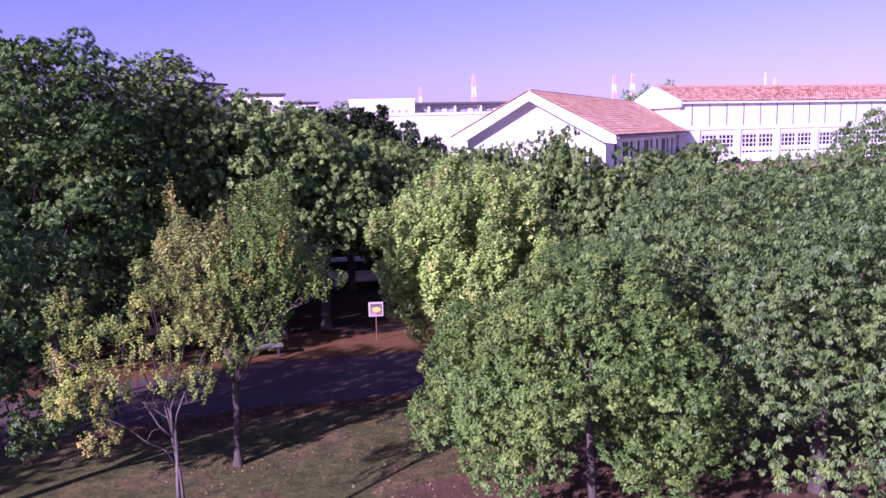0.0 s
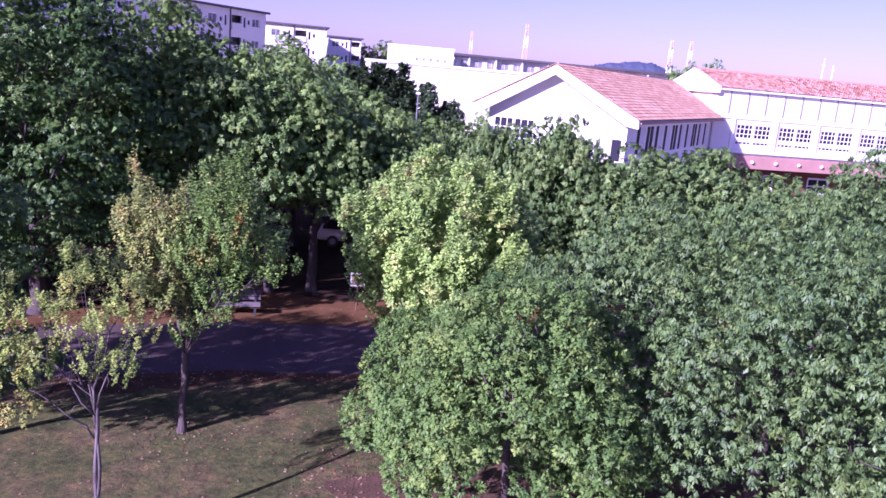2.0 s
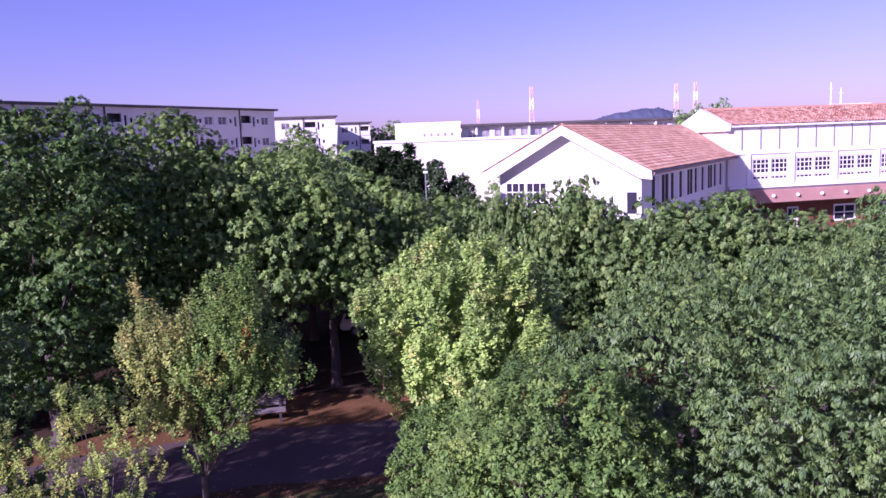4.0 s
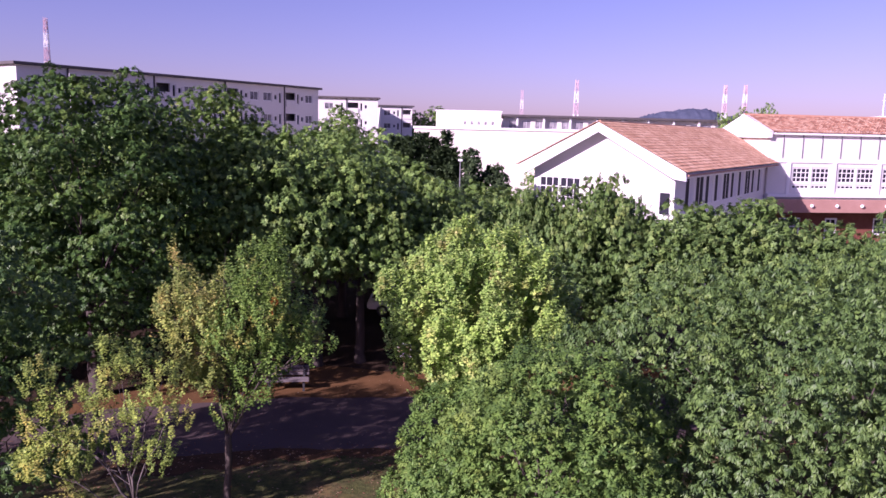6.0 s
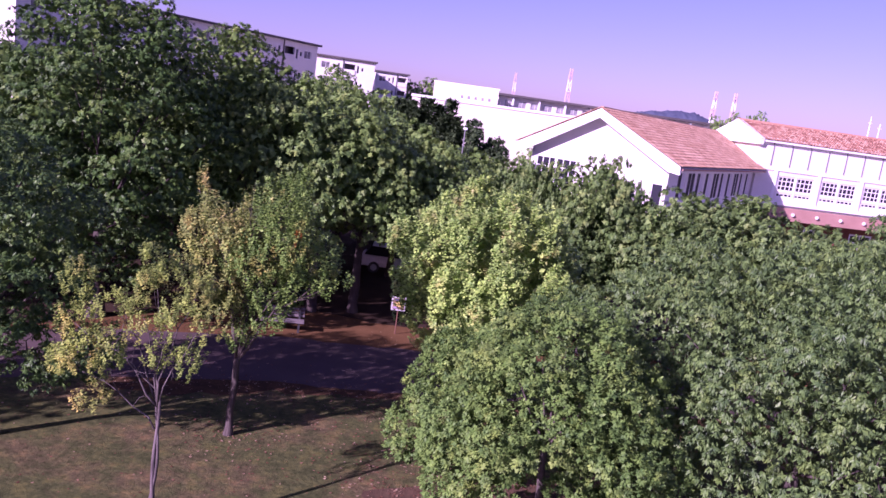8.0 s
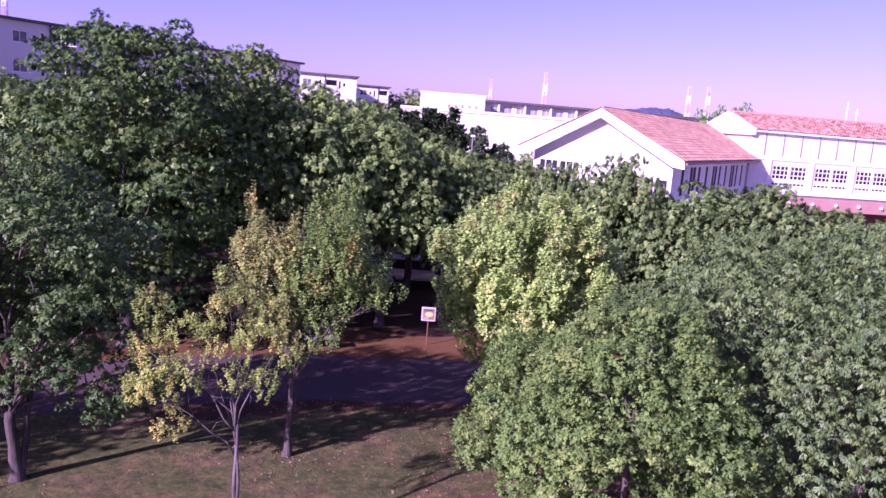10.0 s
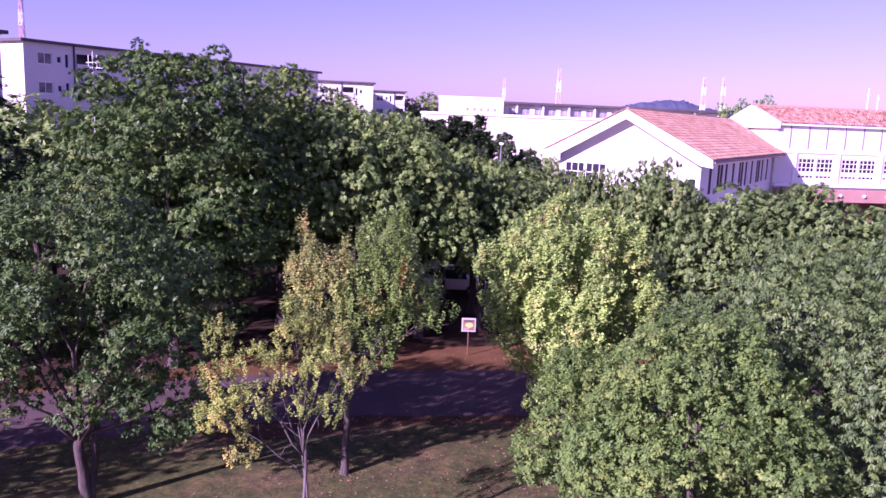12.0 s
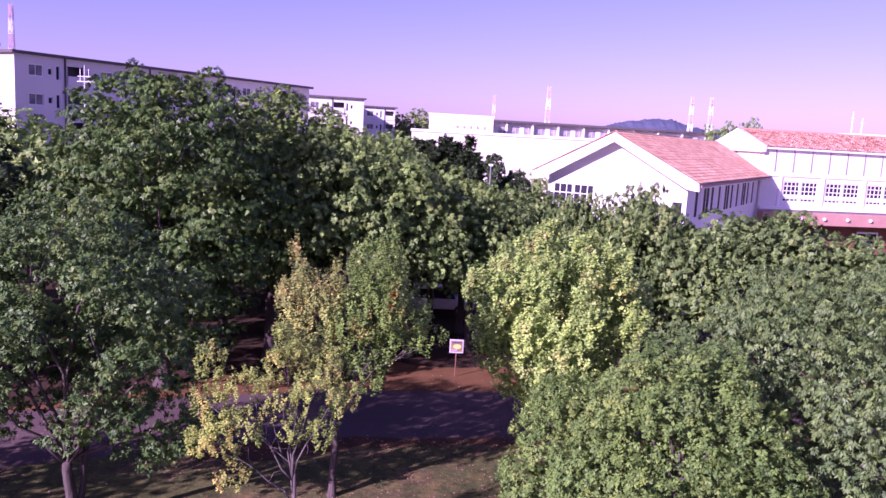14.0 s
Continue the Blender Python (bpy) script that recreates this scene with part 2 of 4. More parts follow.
# ---- helpers of this scene ----
def put(name, verts, faces, mat, parent=None, label="", smooth=False):
    me = bpy.data.meshes.new(name)
    me.from_pydata(verts, [], faces)
    me.materials.append(mat)
    if smooth:
        me.polygons.foreach_set("use_smooth", [True] * len(me.polygons))
    me.update()
    ob = new(name, me)
    ob.parent = parent
    return tagged(ob, label)


def part(name, bm, mat, parent=None, label="", smooth=False):
    bmesh.ops.recalc_face_normals(bm, faces=bm.faces)
    me = bpy.data.meshes.new(name)
    bm.to_mesh(me)
    bm.free()
    me.materials.append(mat)
    if smooth:
        me.polygons.foreach_set("use_smooth", [True] * len(me.polygons))
    ob = new(name, me)
    ob.parent = parent
    return tagged(ob, label)


def empty(name, m, label, category, group="", kind=""):
    ob = new(name)
    ob.empty_display_size = 0.3
    ob.matrix_world = m
    return tagged(ob, label, category, group, kind)


def box(bm, x0, y0, z0, x1, y1, z1, bevel=0.0):
    vs = [bm.verts.new((x, y, z)) for x in (x0, x1) for y in (y0, y1) for z in (z0, z1)]
    fs = [bm.faces.new([vs[i] for i in f]) for f in ((0, 1, 3, 2), (4, 6, 7, 5), (0, 4, 5, 1), (2, 3, 7, 6), (0, 2, 6, 4), (1, 5, 7, 3))]
    if bevel:
        bmesh.ops.bevel(bm, geom=list({e for f in fs for e in f.edges}), offset=bevel, segments=1, affect="EDGES")
    return bm


def prism(bm, outline, axis, a, b):
    """An outline in the plane across axis, drawn out from a to b along it. x: outline is (y, z); y: (x, z); z: (x, y)."""
    def at(p, q, s):
        return {"x": (s, p, q), "y": (p, s, q), "z": (p, q, s)}[axis]
    lo = [bm.verts.new(at(p, q, a)) for p, q in outline]
    hi = [bm.verts.new(at(p, q, b)) for p, q in outline]
    bm.faces.new(lo)
    bm.faces.new(hi[::-1])
    for i in range(len(lo)):
        j = (i + 1) % len(lo)
        bm.faces.new((lo[i], hi[i], hi[j], lo[j]))
    return bm


def tube(bm, pts, radii, seg=8, closed=True):
    rings = []
    for i, p in enumerate(pts):
        p = Vector(p)
        d = (Vector(pts[min(i + 1, len(pts) - 1)]) - Vector(pts[max(i - 1, 0)])).normalized()
        s = d.cross(Vector((0.31, 0.95, 0.07))).normalized()
        u = s.cross(d)
        rings.append([bm.verts.new(p + radii[i] * (math.cos(a) * s + math.sin(a) * u)) for a in (math.tau * k / seg for k in range(seg))])
    for a, b in zip(rings, rings[1:]):
        for k in range(seg):
            bm.faces.new((a[k], a[(k + 1) % seg], b[(k + 1) % seg], b[k]))
    if closed:
        bm.faces.new(rings[0][::-1])
        bm.faces.new(rings[-1])
    return bm


def unit(v):
    return v / np.maximum(np.linalg.norm(v, axis=-1, keepdims=True), 1e-9)


def leaves(name, at, way, up, length, width, mat, parent=None, fold=0.22, simple=False):
    """One mesh of many leaves, each a folded blade of two faces, or a single face where it is seen from afar."""
    n = len(at)
    way = unit(way)
    side = unit(np.cross(way, up))
    nor = np.cross(side, way)
    le, wi = length[:, None], width[:, None]
    k = 3 if simple else 4
    v = np.empty((n, k, 3))
    if simple:
        v[:, 0] = at + side * wi * 0.62
        v[:, 1] = at + way * le
        v[:, 2] = at - side * wi * 0.62
        tri = np.arange(n * 3, dtype=np.int32)
    else:
        mid = at + way * le * 0.48
        v[:, 0] = at
        v[:, 1] = mid + side * wi * 0.5 - nor * wi * fold
        v[:, 2] = at + way * le
        v[:, 3] = mid - side * wi * 0.5 - nor * wi * fold
        q = np.arange(n)[:, None] * 4
        tri = np.concatenate([q + np.array([[0, 1, 2]]), q + np.array([[0, 2, 3]])], axis=1).ravel().astype(np.int32)
    me = bpy.data.meshes.new(name)
    me.vertices.add(n * k)
    me.vertices.foreach_set("co", v.astype(np.float32).ravel())
    me.loops.add(len(tri))
    me.loops.foreach_set("vertex_index", tri)
    me.polygons.add(len(tri) // 3)
    me.polygons.foreach_set("loop_start", np.arange(0, len(tri), 3, dtype=np.int32))
    me.materials.append(mat)
    me.update(calc_edges=True)
    me.validate()
    ob = new(name, me)
    ob.parent = parent
    return ob


def apart_from(p, own, centre, rad, share):
    """Which of the points p, taken on lobe own, lie outside all other lobes, each shrunk to that share."""
    free = np.ones(len(p), bool)
    close = np.linalg.norm(centre - centre[own], axis=1) < rad[own].max() * 1.15 + rad.max(axis=1)
    close[own] = False
    for c, r in zip(centre[close], rad[close]):
        free &= (((p - c) / r) ** 2).sum(axis=1) > share
    return free


def puffs(rng, lobes, spacing, r0, r1, flat=0.8, jut=0.95, low=0.35):
    """Small clumps of twigs over the outside of a crown's lobes; fewer on the undersides."""
    lobes = np.array(lobes, float)
    centre, rad = lobes[:, :3], lobes[:, [3, 3, 4]]
    out = []
    for k, (c, r) in enumerate(zip(centre, rad)):
        count = max(3, int(4 * math.pi * r[0] * r[2] / spacing ** 2))
        d = unit(rng.normal(size=(count, 3)))
        d = d[rng.random(count) < np.clip(low + 0.65 * (d[:, 2] + 0.6), low, 1.0)]
        p = c + d * r * rng.uniform(jut - 0.22, jut + 0.1, (len(d), 1))
        p = p[apart_from(p, k, centre, rad, 0.72)]
        s = rng.uniform(r0, r1, len(p))
        out.append(np.concatenate([p, s[:, None], (s * flat * rng.uniform(0.8, 1.25, len(p)))[:, None]], axis=1))
    return np.concatenate(out)


def crown_leaves(rng, lobes, spacing, per, reach, size, slim, droop, rise=0.5, open_out=(0.55, 1.45), fill=3.0, fill_size=0.2, low=0.45, clumps=None, wild=0.25, lift=0.5):
    """Leafy shoots over the outside of a crown made of lobes (x, y, z, r, rz): each shoot is a rosette of leaves that stand out from
    its axis and droop. Larger leaves stand sparsely in the shade within."""
    lobes = np.array(lobes, float)
    body = lobes
    if clumps:
        lobes = puffs(rng, lobes, **clumps)
    centre, rad = lobes[:, :3], lobes[:, [3, 3, 4]]
    mid = body[:, :3].mean(axis=0)
    tips, outs = [], []
    for k, (c, r) in enumerate(zip(centre, rad)):
        count = max(3, int(4 * math.pi * (r[0] * r[2]) / spacing ** 2))
        d = unit(rng.normal(size=(count, 3)))
        d = d[rng.random(count) < np.clip(low + 0.6 * (d[:, 2] + 0.7), low, 1.0)]
        p = c + d * r * rng.uniform(0.78, 1.1, (len(d), 1))
        free = apart_from(p, k, centre, rad, 0.7)
        tips.append(p[free])
        outs.append(unit(d[free] * 0.8 + unit(p[free] - mid) * 0.5))
    p, o = np.concatenate(tips), np.concatenate(outs)
    axis = unit(o * 0.8 + np.array([0, 0, rise]) + rng.normal(size=(len(p), 3)) * wild)
    big = rng.uniform(0.7, 1.3, len(p))
    count = np.maximum(3, (per * big).astype(int))
    p, axis, big = np.repeat(p, count, axis=0), np.repeat(axis, count, axis=0), np.repeat(big, count)
    n = len(p)
    side = unit(np.cross(axis, rng.normal(size=(n, 3))))
    theta = rng.uniform(*open_out, n)[:, None]
    way = unit(axis * np.cos(theta) + side * np.sin(theta) + np.array([0, 0, -1.0]) * (droop * rng.uniform(0.5, 1.4, n))[:, None])
    at = p - axis * (reach * big * rng.uniform(-0.35, 0.65, n))[:, None] + side * (size * 0.2)
    up = unit(axis + np.array([0, 0, lift]) + rng.normal(size=(n, 3)) * 0.22)
    le = size * rng.uniform(0.7, 1.2, n) * (0.75 + 0.25 * big)
    area = body[:, 3] * body[:, 4]
    k = int(fill * area.sum() * 4 * math.pi)
    pick = rng.choice(len(body), k, p=area / area.sum())
    fa = body[pick, :3] + unit(rng.normal(size=(k, 3))) * body[pick][:, [3, 3, 4]] * rng.uniform(0.3, 0.8, (k, 1))
    fw, fu = unit(rng.normal(size=(k, 3))), unit(rng.normal(size=(k, 3)) + np.array([0, 0, 0.8]))
    fl = fill_size * rng.uniform(0.7, 1.3, k)
    at, way, up = np.concatenate([at, fa]), np.concatenate([way, fw]), np.concatenate([up, fu])
    wide = np.concatenate([le * slim * rng.uniform(0.85, 1.15, n), fl * 0.6])
    return at, way, up, np.concatenate([le, fl]), wide


def lobes_of(rng, z0, z1, rx, ry, count, lr, shape="round", flat=0.8, core=4, cx=0.0, cy=0.0):
    """Lobes over a crown from z0 to z1 with half widths rx, ry about (cx, cy)."""
    out = []
    for i in range(count):
        u = (i + 0.5) / count
        u = min(0.97, max(0.03, u + rng.uniform(-0.05, 0.05)))
        if shape == "round":
            f = math.sqrt(max(0.05, 1 - (2 * u - 1) ** 2))
        elif shape == "egg":
            f = math.sqrt(max(0.03, 1 - abs(2 * u - 0.8) ** 2 / (1.44 if u > 0.4 else 0.7)))
        elif shape == "pear":
            f = math.sqrt(max(0.04, 1 - ((u - 0.58) / 0.42) ** 2.2)) if u > 0.58 else 0.28 + 0.72 * (u / 0.58) ** 0.8
        elif shape == "dome":
            f = math.sqrt(max(0.05, 1 - (max(0.0, u - 0.3) / 0.7) ** 2)) * (0.9 + 0.1 * min(1, u / 0.3))
        else:
            f = (1 - u) ** 0.8 + 0.04
        a = i * 2.399963 + rng.uniform(-0.35, 0.35)
        k = rng.uniform(0.85, 1.08)
        r = lr * rng.uniform(0.75, 1.25) * (1 - 0.72 * u if shape == "cone" else 1)
        out.append((cx + math.cos(a) * max(0.05, rx * f - r * 0.75) * k, cy + math.sin(a) * max(0.05, ry * f - r * 0.75) * k,
                    z0 + r * flat * 0.7 + (z1 - z0 - r * flat * 1.5) * u, r, r * flat))
    for i in range(core):
        a, f = rng.uniform(0, math.tau), rng.uniform(0.1, 0.45)
        out.append((cx + math.cos(a) * rx * f, cy + math.sin(a) * ry * f, z0 + (z1 - z0) * rng.uniform(0.3, 0.75), lr * 1.3, lr * 1.1))
    return out


def layers_of(rng, z0, z1, r, count):
    """Flat sprays in tiers round a trunk: wide and low in the lower half, narrowing to a broken top."""
    out = []
    for i in range(count):
        u = ((i + rng.uniform(0, 1)) / count) ** 0.8
        wide = r * (0.62 + 0.38 * u / 0.35 if u < 0.35 else math.sqrt(max(0.02, 1 - ((u - 0.35) / 0.68) ** 2.2)))
        a, f = i * 2.399963 + rng.uniform(-0.4, 0.4), math.sqrt(rng.uniform(0.08, 1.0))
        s = rng.uniform(0.5, 0.95) * (1.0 if u < 0.8 else 0.8)
        d = max(0.0, wide - s * 0.6) * f
        out.append((math.cos(a) * d, math.sin(a) * d, z0 + (z1 - z0) * u - 0.08 * d, s, s * rng.uniform(0.26, 0.42)))
    return out


def limb_path(rng, a, b, wobble, steps=6, steep=0.0):
    """A limb from a to b; a steep one rises first and spreads later."""
    a, b = Vector(a), Vector(b)
    knee = a.lerp(b, 0.5)
    knee = knee.lerp(Vector((a.x + (b.x - a.x) * 0.22, a.y + (b.y - a.y) * 0.22, a.z + (b.z - a.z) * 0.6)), steep)
    out = []
    for i in range(steps):
        s = i / (steps - 1)
        p = a * (1 - s) ** 2 + knee * 2 * s * (1 - s) + b * s * s
        if 0 < i < steps - 1:
            p += Vector(rng.normal(size=3)) * wobble
        out.append(p)
    return out


def twin_stem(rng, top, r):
    """A trunk of two young stems that cross each other on the way up and meet at the fork."""
    bm = bmesh.new()
    for s in (1, -1):
        pts, radii = [], []
        for i in range(13):
            u = i / 12
            swing = s * r * 0.85 * math.sin(u * math.pi * 2.5) * (1 - 0.3 * u)
            pts.append(Vector((top.x * u + swing + 0.10 * math.sin(u * math.pi), top.y * u + swing * 0.4 * s, -0.25 + (top.z + 0.3) * u)))
            radii.append(r * (1.15 - 0.5 * u) * (0.8 if s > 0 else 0.6))
        tube(bm, pts, radii, 8)
    return bm


def tree(name, label, x, y, seed, lobes, leaf, trunk_r, fork, bark, mat, limbs=6, lean=(0.0, 0.0), group="", category="tree", m=None, limb_r=0.45, simple=False, steep=0.3, twin=False, low_limbs=(), second=None, bare=None):
    """A tree of its own: a tapered trunk, limbs that reach into the lobes, and a crown of single leaves, but for the lobes that bare() picks."""
    rng = np.random.default_rng(seed)
    root = empty(name, m or pose(x, y, 0), label, category, group)
    top = Vector((lean[0], lean[1], fork))
    if twin:
        bm = twin_stem(rng, top, trunk_r)
    else:
        bm = bmesh.new()
        pts, radii = [Vector((0, 0, -0.25)), Vector((0, 0, 0.03))], [trunk_r * 1.9, trunk_r * 1.5]
        for u in (0.12, 0.3, 0.5, 0.7, 0.87, 1.0):
            pts.append(top * u + Vector((rng.normal(), rng.normal(), 0)) * (0.12 * trunk_r if u < 1 else 0))
            radii.append(trunk_r * (1.12 - 0.27 * u) * rng.uniform(0.95, 1.06))
        tube(bm, pts, radii, 12)
    part("trunk", bm, bark, root, smooth=True)
    if second:
        bm = bmesh.new()
        path = limb_path(rng, (second[0], second[1], -0.2), (second[2], second[3], second[4]), 0.03, 7, 0.4)
        tube(bm, path, [trunk_r * 0.6 * (1.15 - 0.06 * i) for i in range(7)], 10)
        part("stem", bm, bark, root, "thinner dark second stem", smooth=True)
    order = sorted((q for q in lobes if q[2] > fork + 0.7), key=lambda q: rng.random())[:limbs]
    for start, end in [(top - Vector((0, 0, 0.1)), Vector(q[:3])) for q in order] + [(top * u, Vector(e)) for u, e in low_limbs]:
        length = (end - start).length
        bm = bmesh.new()
        path = limb_path(rng, start, end, length * 0.02, 6, steep)
        r0 = trunk_r * limb_r * rng.uniform(0.8, 1.15)
        tube(bm, path, [r0 * (1 - 0.8 * i / (len(path) - 1)) for i in range(len(path))], 6)
        for _ in range(3):
            s = path[int(rng.integers(2, 5))]
            tip = s + Vector(rng.normal(size=3)) * 0.1 * length + Vector((0, 0, 0.14 * length))
            tube(bm, [s, s.lerp(tip, 0.5) + Vector(rng.normal(size=3)) * 0.03 * length, tip], [r0 * 0.4, r0 * 0.25, r0 * 0.1], 5)
        part("limb", bm, bark, root, smooth=True)
    leaves("crown", *crown_leaves(rng, [q for q in lobes if not (bare and bare(q))], **leaf), mat, root, simple=simple)
    return root


# ---- ground ----
def strip(name, near, far, z, mat, label, lip=0.0):
    """A flat band between two edge lines."""
    verts = [(x, y, z) for x, y in near] + [(x, y, z) for x, y in far]
    n = len(near)
    faces = [(i, i + 1, n + i + 1, n + i) for i in range(n - 1)]
    return tagged(put(name, verts, faces, mat), label, kind="structure")


def edge_line(points, step=1.0, jitter=0.0, seed=1):
    rng = np.random.default_rng(seed)
    out = []
    for (xa, ya), (xb, yb) in zip(points, points[1:]):
        k = max(1, int(abs(xb - xa) / step))
        out += [(xa + (xb - xa) * i / k, ya + (yb - ya) * i / k + rng.normal() * jitter) for i in range(k)]
    return out + [points[-1]]


rings = [0, 8, 16, 24, 32, 45, 60, 90, 140, 220, 400, 800, 1600, 3000, 4600]
verts, faces = [(0, 20, 0)], []
for r in rings[1:]:
    verts += [(r * math.cos(a), 20 + r * math.sin(a), 0) for a in (math.tau * k / 48 for k in range(48))]
for k in range(48):
    faces.append((0, 1 + k, 1 + (k + 1) % 48))
for i in range(len(rings) - 2):
    for k in range(48):
        a, c = 1 + i * 48 + k, 1 + i * 48 + (k + 1) % 48
        faces.append((a, a + 48, c + 48, c))
tagged(put("ground", verts, faces, M_lawn), "worn lawn of brown and green grass with bare soil", "ground", kind="structure")

ROAD_NEAR = edge_line([(-60, 2.0), (-30, 12.5), (-15, 18.3), (-11, 20.3), (-6, 22.0), (0, 23.0), (12, 25.2), (40, 30)], 0.5, 0.05, 3)
ROAD_FAR = [(x - 0.8, y + 4.6) for x, y in ROAD_NEAR]
strip("road", ROAD_NEAR, ROAD_FAR, 0.012, M_asphalt, "greyish pink asphalt park path between lawn and woodland")
RED_FAR = [(x - 0.8, y + 0.15 + 3.3 / (1 + math.exp(-(x + 11.5) * 1.1)) + 0.5 * math.sin(x * 0.9) / (1 + math.exp(-(x + 10)))) for x, y in ROAD_FAR]
strip("red_verge", ROAD_FAR, RED_FAR, 0.008, M_redsoil, "red brown soil verge strewn with leaf litter")
VERGE = [(x, y) for x, y in ROAD_NEAR if x > -10.5]
LITTER_NEAR = [(x + 0.2, y - 0.6 - 0.45 * abs(math.sin(x * 1.7)) - 0.35 * math.sin(x * 0.6)) for x, y in VERGE]
strip("leaf_verge", LITTER_NEAR, VERGE, 0.008, M_litterbed, "band of dark red leaf litter along the path")
PATCH = [(5.6 + 6.4 * (1 + 0.10 * math.sin(5 * a) + 0.06 * math.sin(11 * a + 1)) * math.cos(a), 15.0 + 3.9 * (1 + 0.10 * math.sin(4 * a + 2) + 0.05 * math.sin(13 * a)) * math.sin(a), 0.006) for a in (math.tau * k / 96 for k in range(96))]
tagged(put("soil_patch", PATCH, [tuple(range(96))], M_patch), "reddish bare soil with leaf litter under the evergreens", kind="structure")
FLOOR_FAR = [(x, y + 45) for x, y in RED_FAR]
strip("yard", [(2, 43.5), (46, 47)], [(2, 52), (46, 74)], 0.016, M_concrete, "concrete yard before the school, made pale to bounce light")
strip("woodland_floor", RED_FAR, FLOOR_FAR, 0.004, M_floor, "bare soil under the woodland trees, darkened for their shade")

# ---- buildings ----
def wall(bm, x0, x1, z0, z1, y0, y1, holes):
    """One solid wall along x with rectangular openings (xa, xb, za, zb) cut right through it."""
    xs = sorted({round(v, 4) for v in (x0, x1, *(q for h in holes for q in h[:2]))})
    zs = sorted({round(v, 4) for v in (z0, z1, *(q for h in holes for q in h[2:]))})
    made = {}

    def vert(i, k, y):
        if (i, k, y) not in made:
            made[i, k, y] = bm.verts.new((xs[i], y, zs[k]))
        return made[i, k, y]

    def solid(i, k):
        if not (0 <= i < len(xs) - 1 and 0 <= k < len(zs) - 1):
            return False
        x, z = (xs[i] + xs[i + 1]) / 2, (zs[k] + zs[k + 1]) / 2
        return not any(h[0] < x < h[1] and h[2] < z < h[3] for h in holes)
    full = {(i, k) for i in range(len(xs) - 1) for k in range(len(zs) - 1) if solid(i, k)}
    for i, k in full:
        bm.faces.new((vert(i, k, y0), vert(i + 1, k, y0), vert(i + 1, k + 1, y0), vert(i, k + 1, y0)))
        bm.faces.new((vert(i, k, y1), vert(i, k + 1, y1), vert(i + 1, k + 1, y1), vert(i + 1, k, y1)))
        for di, dk, a, c in ((-1, 0, (i, k), (i, k + 1)), (1, 0, (i + 1, k), (i + 1, k + 1)), (0, -1, (i, k), (i + 1, k)), (0, 1, (i, k + 1), (i + 1, k + 1))):
            if (i + di, k + dk) not in full:
                bm.faces.new((vert(*a, y0), vert(*c, y0), vert(*c, y1), vert(*a, y1)))
    return bm


def window(parent, x, y, z, w, h, cols, rows, deep=0.12, bar=0.05, name="window", curtain=0.0, rz=0.0, glass=None):
    """A framed window in an opening, facing -y, with its lower left corner at (x, y, z): frame with bars, glass, and what hangs behind."""
    hub = new(name)
    hub.parent = parent
    hub.matrix_basis = pose(x, y, z, 0, 0, rz)
    bm = bmesh.new()
    f = bar * 1.5
    for a in ((0, 0, f, h), (w - f, 0, w, h), (f, 0, w - f, f), (f, h - f, w - f, h)):
        box(bm, a[0], 0, a[1], a[2], deep, a[3])
    for i in range(1, cols):
        c = w * i / cols
        box(bm, c - bar / 2, 0.02, f, c + bar / 2, deep * 0.7, h - f)
    for i in range(1, rows):
        c = h * i / rows
        box(bm, f, 0.025, c - bar / 2, w - f, deep * 0.65, c + bar / 2)
    part("window_frame", bm, M_trim, hub)
    bm = bmesh.new()
    box(bm, f, deep * 0.35, f, w - f, deep * 0.45, h - f)
    part("pane", bm, glass or M_glass, hub)
    if curtain:
        bm = bmesh.new()
        box(bm, f, deep + 0.10, f, f + (w - 2 * f) * curtain, deep + 0.16, h - f)
        part("curtain", bm, M_curtain, hub, "pale drawn curtain behind glass")
    return hub


def tiles(name, parent, o, u, v, lu, lv, mat, course=0.36, column=0.32, lift=0.045, roll=0.06, label=""):
    """Courses of arched roof tiles over a slope from o, along the eaves u and up the slope v."""
    o, u, v = Vector(o), Vector(u).normalized(), Vector(v).normalized()
    nrm = u.cross(v).normalized()
    if nrm.z < 0:
        nrm = -nrm
    nc, nr = int(lu / column), int(lv / course)
    cu, cv = lu / nc, lv / nr
    rng = np.random.default_rng(5)
    i, j = np.meshgrid(np.arange(nc), np.arange(nr), indexing="ij")
    i, j = i.ravel().astype(float), j.ravel().astype(float)
    n = len(i)
    co = np.empty((n, 8, 3))
    U, V, W, O = (np.array(q) for q in (u, v, nrm, o))
    slip = rng.normal(0, 0.012, n)
    for k, (s, hgt) in enumerate(((0.0, 0.0), (0.3, 1.0), (0.7, 1.0), (1.0, 0.0))):
        for q, (t, up) in enumerate(((0.0, lift), (1.12, 0.0))):
            p = O + np.outer((i + s) * cu, U) + np.outer((j + t) * cv + slip, V) + np.outer(np.full(n, hgt * roll + up), W)
            co[:, k * 2 + q] = p
    me = bpy.data.meshes.new(name)
    base = np.arange(n)[:, None] * 8
    quad = np.concatenate([base + np.array([[a * 2, a * 2 + 2, a * 2 + 3, a * 2 + 1]]) for a in range(3)], axis=1).reshape(-1, 4)
    me.from_pydata(co.reshape(-1, 3).tolist(), [], quad.tolist())
    me.materials.append(mat)
    me.update()
    ob = new(name, me)
    ob.parent = parent
    return tagged(ob, label, kind="stuff")


